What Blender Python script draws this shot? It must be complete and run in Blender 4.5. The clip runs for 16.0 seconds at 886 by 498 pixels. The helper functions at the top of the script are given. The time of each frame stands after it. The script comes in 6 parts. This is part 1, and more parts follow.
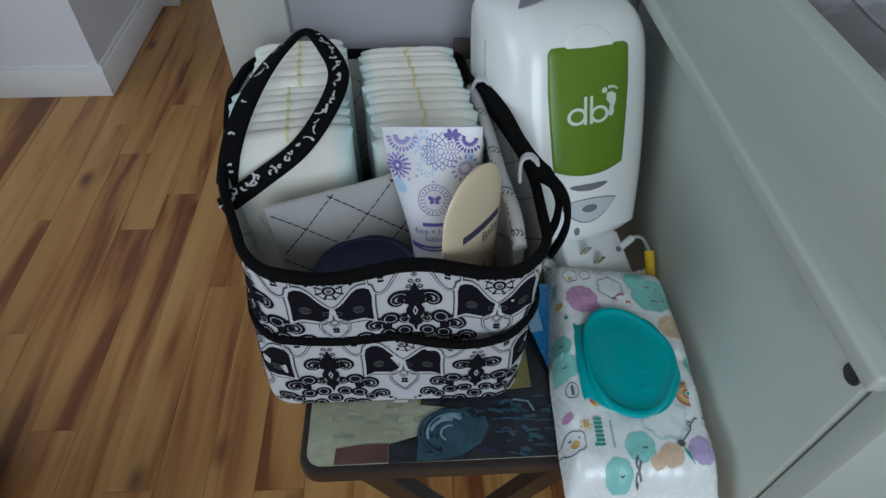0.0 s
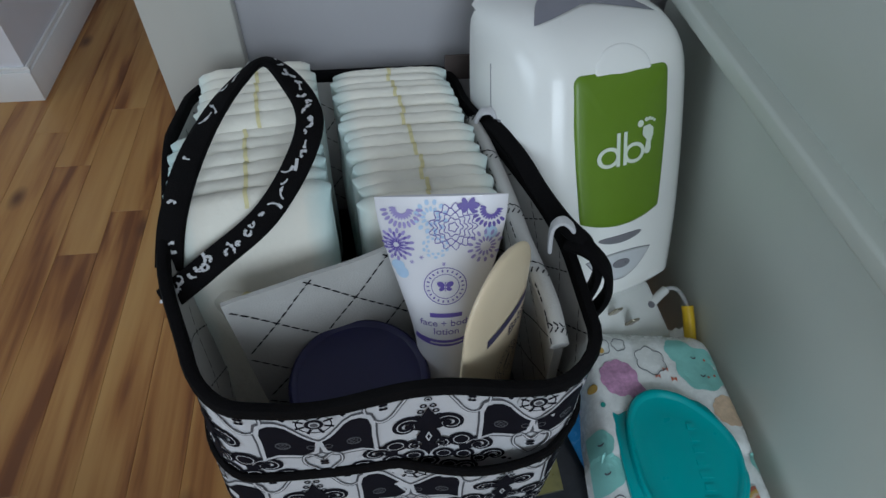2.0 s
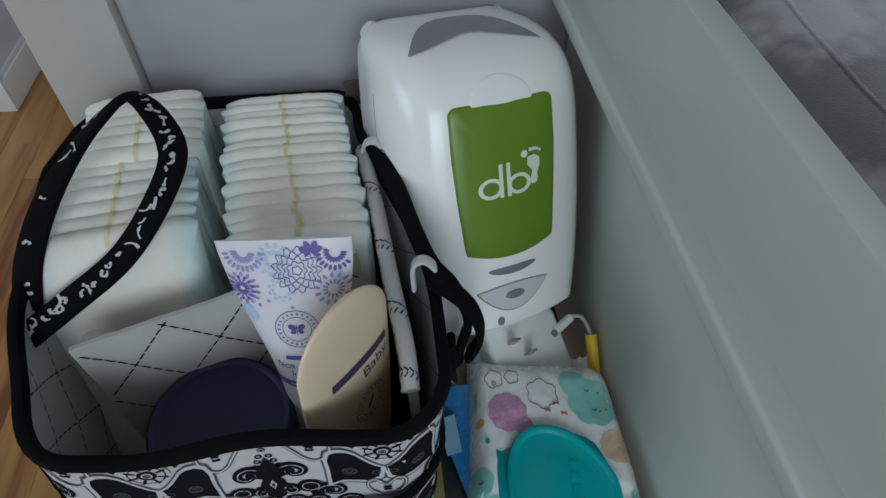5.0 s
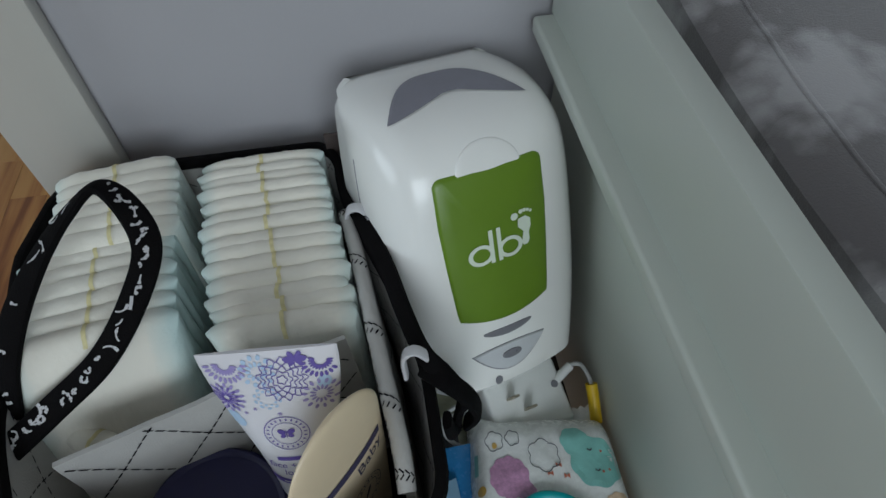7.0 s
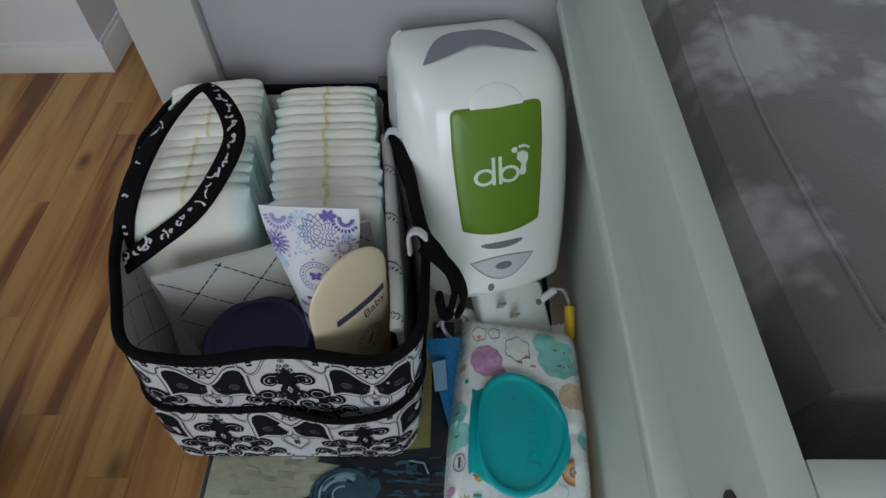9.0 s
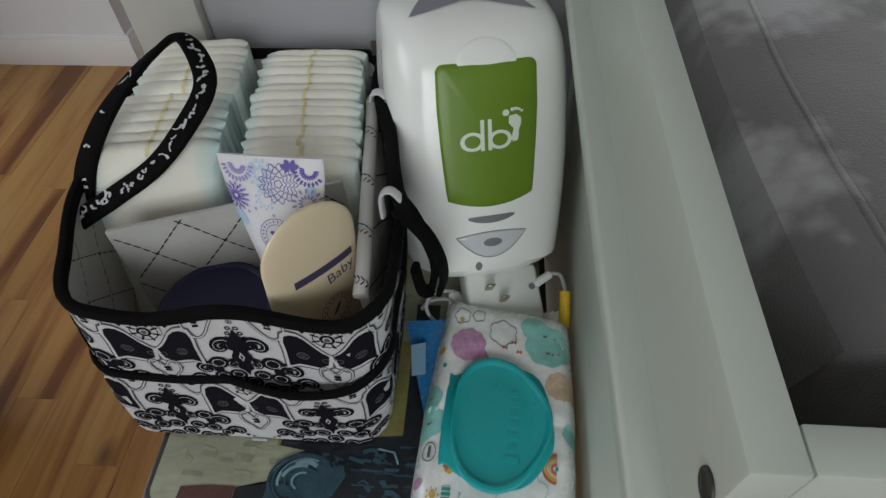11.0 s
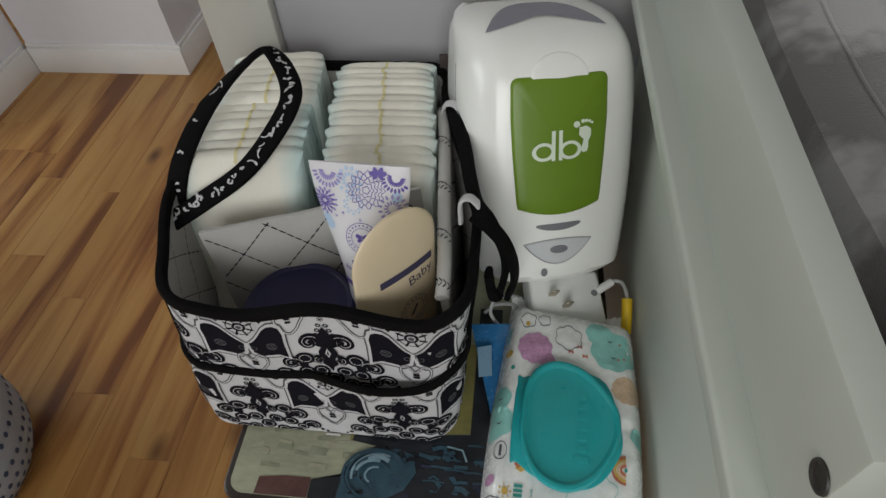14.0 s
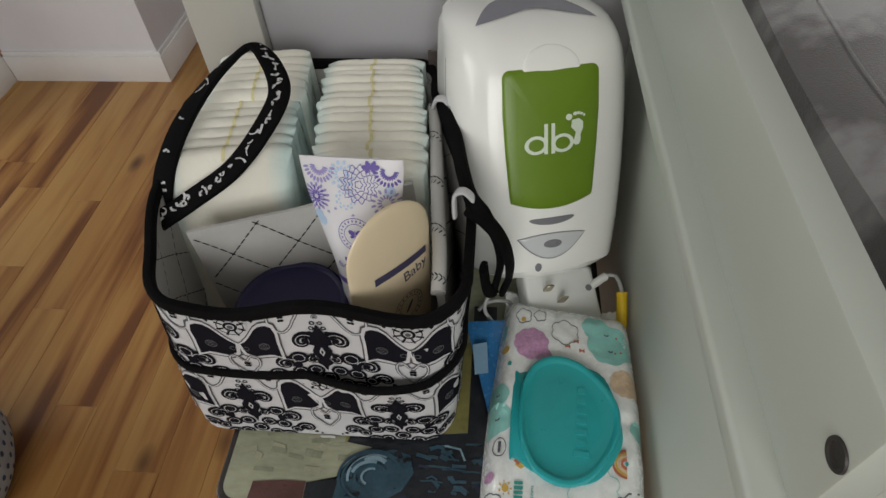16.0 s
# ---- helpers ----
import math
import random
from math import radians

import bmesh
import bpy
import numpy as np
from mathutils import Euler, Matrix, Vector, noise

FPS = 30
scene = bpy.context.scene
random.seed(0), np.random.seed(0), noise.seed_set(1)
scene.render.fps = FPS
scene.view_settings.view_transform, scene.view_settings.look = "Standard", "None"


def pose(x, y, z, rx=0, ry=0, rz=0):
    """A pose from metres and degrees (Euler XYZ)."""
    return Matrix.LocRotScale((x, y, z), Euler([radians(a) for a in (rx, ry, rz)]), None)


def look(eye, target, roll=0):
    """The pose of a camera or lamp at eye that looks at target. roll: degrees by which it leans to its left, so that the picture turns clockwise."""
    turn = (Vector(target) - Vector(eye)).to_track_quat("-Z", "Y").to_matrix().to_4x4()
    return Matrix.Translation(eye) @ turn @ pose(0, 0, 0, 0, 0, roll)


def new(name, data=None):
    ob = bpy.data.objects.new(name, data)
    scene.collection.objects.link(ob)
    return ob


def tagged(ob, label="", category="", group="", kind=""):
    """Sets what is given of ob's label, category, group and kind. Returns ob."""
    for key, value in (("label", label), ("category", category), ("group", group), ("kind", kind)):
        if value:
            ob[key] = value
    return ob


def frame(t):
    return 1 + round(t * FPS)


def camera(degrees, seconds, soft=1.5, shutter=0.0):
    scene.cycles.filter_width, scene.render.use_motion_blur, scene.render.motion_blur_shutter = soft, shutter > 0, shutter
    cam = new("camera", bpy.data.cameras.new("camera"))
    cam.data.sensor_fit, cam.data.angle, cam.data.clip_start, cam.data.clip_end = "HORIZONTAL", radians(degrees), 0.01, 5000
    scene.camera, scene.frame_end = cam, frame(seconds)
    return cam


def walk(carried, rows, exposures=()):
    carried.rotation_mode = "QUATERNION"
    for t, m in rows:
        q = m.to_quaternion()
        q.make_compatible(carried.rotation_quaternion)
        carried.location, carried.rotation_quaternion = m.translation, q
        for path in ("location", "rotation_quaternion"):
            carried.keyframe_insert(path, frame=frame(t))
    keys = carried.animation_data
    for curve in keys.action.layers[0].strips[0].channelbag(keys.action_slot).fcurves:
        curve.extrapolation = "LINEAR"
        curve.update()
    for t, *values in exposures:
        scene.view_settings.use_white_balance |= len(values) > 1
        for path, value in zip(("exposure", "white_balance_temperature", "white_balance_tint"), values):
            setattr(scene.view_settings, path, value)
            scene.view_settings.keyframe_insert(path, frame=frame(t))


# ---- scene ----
cam = camera(72.5, 16.0)
PATH = [
    (0, (0.027, 0.018, 1.022), (0.099, 1.356, -0.463), 0.5),
    (0.5, (0.024, 0.046, 1.013), (0.104, 1.37, -0.484), 0.1),
    (1, (0.005, 0.09, 1.017), (0.177, 1.386, -0.497), 0.1),
    (1.5, (-0.007, 0.12, 1.003), (0.272, 1.441, -0.473), 1.9),
    (2, (0.006, 0.141, 0.99), (0.192, 1.421, -0.535), 2.1),
    (2.5, (0.019, 0.158, 0.98), (0.093, 1.477, -0.522), 3.2),
    (3, (0.025, 0.161, 0.978), (0.097, 1.468, -0.534), 3.6),
    (3.5, (0.032, 0.155, 0.989), (0.161, 1.486, -0.499), 3.1),
    (4, (0.056, 0.151, 0.998), (0.204, 1.481, -0.489), 1.2),
    (4.5, (0.073, 0.152, 1.004), (0.15, 1.504, -0.468), -0.5),
    (4.7, (0.086, 0.153, 1.001), (0.238, 1.466, -0.5), 1.8),
    (6.8, (0.109, 0.194, 1.018), (0.27, 1.413, -0.559), -1.5),
    (7, (0.109, 0.214, 1.031), (0.268, 1.42, -0.558), -1.8),
    (7.5, (0.129, 0.253, 1.037), (0.312, 1.404, -0.588), -0.4),
    (8, (0.122, 0.184, 1.055), (0.355, 1.379, -0.532), 0.8),
    (8.5, (0.106, 0.086, 1.061), (0.258, 1.337, -0.493), 0.3),
    (8.7, (0.12, 0.091, 1.076), (0.126, 1.309, -0.511), -1.8),
    (10.8, (0.176, 0.093, 1.023), (0.045, 1.375, -0.506), -1.9),
    (11, (0.177, 0.09, 1.017), (0.041, 1.353, -0.527), -2.8),
    (11.5, (0.183, 0.085, 1.005), (0.08, 1.313, -0.569), -5.0),
    (12, (0.168, 0.094, 1.0), (0.084, 1.323, -0.576), -4.8),
    (12.5, (0.166, 0.076, 1.01), (0.021, 1.366, -0.511), -6.1),
    (13, (0.171, 0.067, 1.02), (0.024, 1.373, -0.488), -7.5),
    (13.5, (0.15, 0.066, 1.036), (-0.018, 1.379, -0.463), -4.1),
    (14, (0.142, 0.073, 1.031), (-0.076, 1.351, -0.492), -4.5),
    (14.5, (0.144, 0.073, 1.031), (-0.091, 1.341, -0.498), -5.7),
    (15, (0.138, 0.064, 1.034), (-0.102, 1.358, -0.472), -4.1),
    (15.5, (0.133, 0.061, 1.036), (-0.122, 1.374, -0.451), -4.3),
    (16, (0.135, 0.07, 1.021), (-0.035, 1.369, -0.49), -3.9),
]
EXPOSURES = [(0, -0.82, 6050, 5), (4.5, -0.90, 6150, 5), (7, -0.92, 6350, 5), (8.5, -0.94, 6350, 5), (11, -0.86, 6950, 8), (13, -0.80, 7150, 9), (16, -0.68, 7500, 10)]
walk(cam, [(t, look(eye, target, roll)) for t, eye, target, roll in PATH], EXPOSURES)

# ---- light ----
world = bpy.data.worlds.new("sky")
scene.world = world
world.use_nodes = True
wn = world.node_tree.nodes
sky = wn.new("ShaderNodeTexSky")
sky.sky_type, sky.sun_disc = "NISHITA", False
sky.sun_elevation, sky.sun_rotation = radians(38), radians(200)
world.node_tree.links.new(sky.outputs[0], wn["Background"].inputs[0])
wn["Background"].inputs[1].default_value = 0.12


def area_lamp(name, m, sx, sy, watts, colour):
    data = bpy.data.lights.new(name, "AREA")
    data.shape, data.size, data.size_y, data.energy, data.color = "RECTANGLE", sx, sy, watts, colour
    ob = new(name, data)
    ob.matrix_world = m
    return ob


# daylight that enters by the window behind the camera and by the one in the hall
area_lamp("window_daylight", look((0.22, -2.04, 1.82), (0.1, 0.2, 0.8)), 1.5, 1.1, 58, (0.86, 0.92, 1.0))
area_lamp("hall_window_daylight", look((-2.62, 0.1, 1.6), (-0.5, 1.0, 0.7)), 2.0, 1.2, 40, (0.84, 0.92, 1.0))


# ---- materials ----
def material(name, colour, rough=0.5, metal=0.0, vary=0.12, scale=40.0, bump=0.0, bump_scale=300.0, sheen=0.0, spec=0.5, stretch=(1, 1, 1), per_object=0.0, coat=0.0):
    mat = bpy.data.materials.new(name)
    mat.use_nodes = True
    nt = mat.node_tree
    n, l = nt.nodes, nt.links
    p = n["Principled BSDF"]
    p.inputs["Roughness"].default_value, p.inputs["Metallic"].default_value = rough, metal
    p.inputs["Specular IOR Level"].default_value = spec
    p.inputs["Sheen Weight"].default_value = sheen
    p.inputs["Coat Weight"].default_value = coat
    tc, mp = n.new("ShaderNodeTexCoord"), n.new("ShaderNodeMapping")
    l.new(tc.outputs["Object"], mp.inputs[0])
    mp.inputs["Scale"].default_value = stretch
    big, fine = n.new("ShaderNodeTexNoise"), n.new("ShaderNodeTexNoise")
    big.inputs["Scale"].default_value, fine.inputs["Scale"].default_value = scale, scale * 9
    big.inputs["Detail"].default_value, fine.inputs["Detail"].default_value = 4, 3
    l.new(mp.outputs[0], big.inputs[0])
    l.new(mp.outputs[0], fine.inputs[0])
    mix = n.new("ShaderNodeMath")
    mix.operation = "MULTIPLY_ADD"
    l.new(fine.outputs[0], mix.inputs[0])
    mix.inputs[1].default_value = 0.4
    l.new(big.outputs[0], mix.inputs[2])
    ramp = n.new("ShaderNodeMapRange")
    ramp.inputs[1].default_value, ramp.inputs[2].default_value = 0.4, 1.0
    ramp.inputs[3].default_value, ramp.inputs[4].default_value = 1 - vary, 1 + vary * 0.6
    l.new(mix.outputs[0], ramp.inputs[0])
    hsv = n.new("ShaderNodeHueSaturation")
    hsv.inputs["Color"].default_value = (*colour, 1)
    last = ramp.outputs[0]
    if per_object:
        oi, mr, mul = n.new("ShaderNodeObjectInfo"), n.new("ShaderNodeMapRange"), n.new("ShaderNodeMath")
        mr.inputs[3].default_value, mr.inputs[4].default_value = 1 - per_object, 1 + per_object
        l.new(oi.outputs["Random"], mr.inputs[0])
        mul.operation = "MULTIPLY"
        l.new(mr.outputs[0], mul.inputs[0])
        l.new(last, mul.inputs[1])
        last = mul.outputs[0]
    l.new(last, hsv.inputs["Value"])
    l.new(hsv.outputs[0], p.inputs["Base Color"])
    rr = n.new("ShaderNodeMapRange")
    rr.inputs[3].default_value, rr.inputs[4].default_value = max(rough - 0.07, 0.02), min(rough + 0.09, 1)
    l.new(fine.outputs[0], rr.inputs[0])
    l.new(rr.outputs[0], p.inputs["Roughness"])
    if bump:
        tx, b = n.new("ShaderNodeTexNoise"), n.new("ShaderNodeBump")
        tx.inputs["Scale"].default_value, tx.inputs["Detail"].default_value = bump_scale, 5
        l.new(mp.outputs[0], tx.inputs[0])
        b.inputs["Strength"].default_value, b.inputs["Distance"].default_value = bump, 0.002
        l.new(tx.outputs[0], b.inputs["Height"])
        l.new(b.outputs[0], p.inputs["Normal"])
    return mat


def plank_wood():
    """Warm hickory: each plank has its own tone, long grain, streaks and knots."""
    mat = material("hickory", (0.45, 0.22, 0.08), 0.38, bump=0.05, bump_scale=90)
    nt = mat.node_tree
    n, l = nt.nodes, nt.links
    p = n["Principled BSDF"]
    tc, oi = n.new("ShaderNodeTexCoord"), n.new("ShaderNodeObjectInfo")
    off, add = n.new("ShaderNodeVectorMath"), n.new("ShaderNodeVectorMath")
    off.operation, add.operation = "SCALE", "ADD"
    one = n.new("ShaderNodeCombineXYZ")
    for i in range(3):
        l.new(oi.outputs["Random"], one.inputs[i])
    off.inputs["Scale"].default_value = 37.0
    l.new(one.outputs[0], off.inputs[0])
    l.new(tc.outputs["Object"], add.inputs[0])
    l.new(off.outputs[0], add.inputs[1])

    def noise_at(sx, sy, scale, detail, distort=0.0):
        m, t = n.new("ShaderNodeMapping"), n.new("ShaderNodeTexNoise")
        m.inputs["Scale"].default_value = (sx, sy, 1)
        t.inputs["Scale"].default_value, t.inputs["Detail"].default_value, t.inputs["Distortion"].default_value = scale, detail, distort
        l.new(add.outputs[0], m.inputs[0])
        l.new(m.outputs[0], t.inputs[0])
        return t.outputs[0]

    grain = noise_at(1, 0.05, 150, 6, 0.3)
    broad = noise_at(1, 0.10, 9, 2, 1.6)
    band = noise_at(1, 0.07, 26, 3, 0.9)

    def blend(a, k, b):
        m = n.new("ShaderNodeMath")
        m.operation = "MULTIPLY_ADD"
        l.new(a, m.inputs[0])
        m.inputs[1].default_value = k
        l.new(b, m.inputs[2])
        return m.outputs[0]

    tone = blend(oi.outputs["Random"], 0.16, blend(grain, 0.12, blend(band, 0.35, broad)))
    ramp = n.new("ShaderNodeValToRGB")
    els = ramp.color_ramp.elements
    els[0].position, els[0].color = 0.62, (0.50, 0.280, 0.095, 1)
    els[1].position, els[1].color = 1.0, (0.17, 0.060, 0.018, 1)
    for pos, col in ((0.80, (0.42, 0.210, 0.064, 1)), (0.89, (0.33, 0.142, 0.041, 1)), (0.955, (0.22, 0.083, 0.024, 1))):
        e = els.new(pos)
        e.color = col
    l.new(tone, ramp.inputs[0])
    # knots
    km, kv = n.new("ShaderNodeMapping"), n.new("ShaderNodeTexVoronoi")
    km.inputs["Scale"].default_value = (1.0, 0.5, 1)
    l.new(add.outputs[0], km.inputs[0])
    l.new(km.outputs[0], kv.inputs[0])
    kv.inputs["Scale"].default_value = 7.5
    kr = n.new("ShaderNodeMapRange")
    kr.inputs[1].default_value, kr.inputs[2].default_value, kr.inputs[3].default_value, kr.inputs[4].default_value = 0.05, 0.17, 0.9, 0.0
    l.new(kv.outputs["Distance"], kr.inputs[0])
    kx = n.new("ShaderNodeMix")
    kx.data_type = "RGBA"
    l.new(kr.outputs[0], kx.inputs[0])
    l.new(ramp.outputs[0], kx.inputs[6])
    kx.inputs[7].default_value = (0.09, 0.032, 0.012, 1)
    l.new(kx.outputs[2], p.inputs["Base Color"])
    return mat


def minky():
    """Grey plush cover with an embossed, paler rose pattern."""
    mat = material("grey_minky", (0.2, 0.19, 0.19), 0.85, sheen=0.6, bump=0.3, bump_scale=900)
    nt = mat.node_tree
    n, l = nt.nodes, nt.links
    p = n["Principled BSDF"]
    tc = n.new("ShaderNodeTexCoord")
    v, w, w2 = n.new("ShaderNodeTexVoronoi"), n.new("ShaderNodeTexNoise"), n.new("ShaderNodeTexNoise")
    v.voronoi_dimensions = "2D"
    v.inputs["Scale"].default_value, v.inputs["Randomness"].default_value = 7.0, 0.55
    w.inputs["Scale"].default_value, w.inputs["Detail"].default_value = 55, 4
    w2.inputs["Scale"].default_value, w2.inputs["Detail"].default_value = 11, 2
    for t in (v, w, w2):
        l.new(tc.outputs["Object"], t.inputs[0])

    def calc(op, *args):
        m = n.new("ShaderNodeMath")
        m.operation = op
        for i, a in enumerate(args):
            if isinstance(a, (int, float)):
                m.inputs[i].default_value = a
            else:
                l.new(a, m.inputs[i])
        return m.outputs[0]

    # small petals clustered into each rose
    small = n.new("ShaderNodeTexVoronoi")
    small.voronoi_dimensions = "2D"
    small.inputs["Scale"].default_value = 62.0
    l.new(tc.outputs["Object"], small.inputs[0])
    d = calc("MULTIPLY_ADD", w.outputs[0], 0.34, v.outputs["Distance"])
    d = calc("MULTIPLY_ADD", w2.outputs[0], 0.20, d)
    petals = calc("MULTIPLY_ADD", small.outputs["Distance"], 0.16, d)
    r = n.new("ShaderNodeValToRGB")
    r.color_ramp.elements[0].position, r.color_ramp.elements[0].color = 0.50, (0.34, 0.335, 0.34, 1)
    r.color_ramp.elements[1].position, r.color_ramp.elements[1].color = 0.68, (0.115, 0.107, 0.108, 1)
    l.new(petals, r.inputs[0])
    l.new(r.outputs[0], p.inputs["Base Color"])
    return mat


def diaper_paper():
    """Soft white nonwoven with pale aqua print towards the folded sides."""
    mat = material("diaper_nonwoven", (0.8, 0.8, 0.76), 0.9, bump=0.5, bump_scale=130, sheen=0.2, vary=0.06)
    nt = mat.node_tree
    n, l = nt.nodes, nt.links
    p = n["Principled BSDF"]
    tc, sep, ab = n.new("ShaderNodeTexCoord"), n.new("ShaderNodeSeparateXYZ"), n.new("ShaderNodeMath")
    ab.operation = "ABSOLUTE"
    l.new(tc.outputs["Object"], sep.inputs[0])
    l.new(sep.outputs[0], ab.inputs[0])
    nz = n.new("ShaderNodeTexNoise")
    nz.inputs["Scale"].default_value = 45
    l.new(tc.outputs["Object"], nz.inputs[0])
    ad = n.new("ShaderNodeMath")
    ad.operation = "MULTIPLY_ADD"
    l.new(nz.outputs[0], ad.inputs[0])
    ad.inputs[1].default_value = 0.012
    l.new(ab.outputs[0], ad.inputs[2])
    r = n.new("ShaderNodeValToRGB")
    e = r.color_ramp.elements
    e[0].position, e[0].color = 0.038, (0.88, 0.855, 0.755, 1)
    e[1].position, e[1].color = 0.056, (0.56, 0.72, 0.70, 1)
    l.new(ad.outputs[0], r.inputs[0])
    l.new(r.outputs[0], p.inputs["Base Color"])
    return mat


def painted_board():
    """Painted board: cream-green ground with loose brush mottling."""
    mat = material("painted_ground", (0.33, 0.34, 0.24), 0.3, vary=0.35, scale=14, bump=0.1, bump_scale=120, stretch=(1, 2.4, 1), coat=0.3)
    return mat


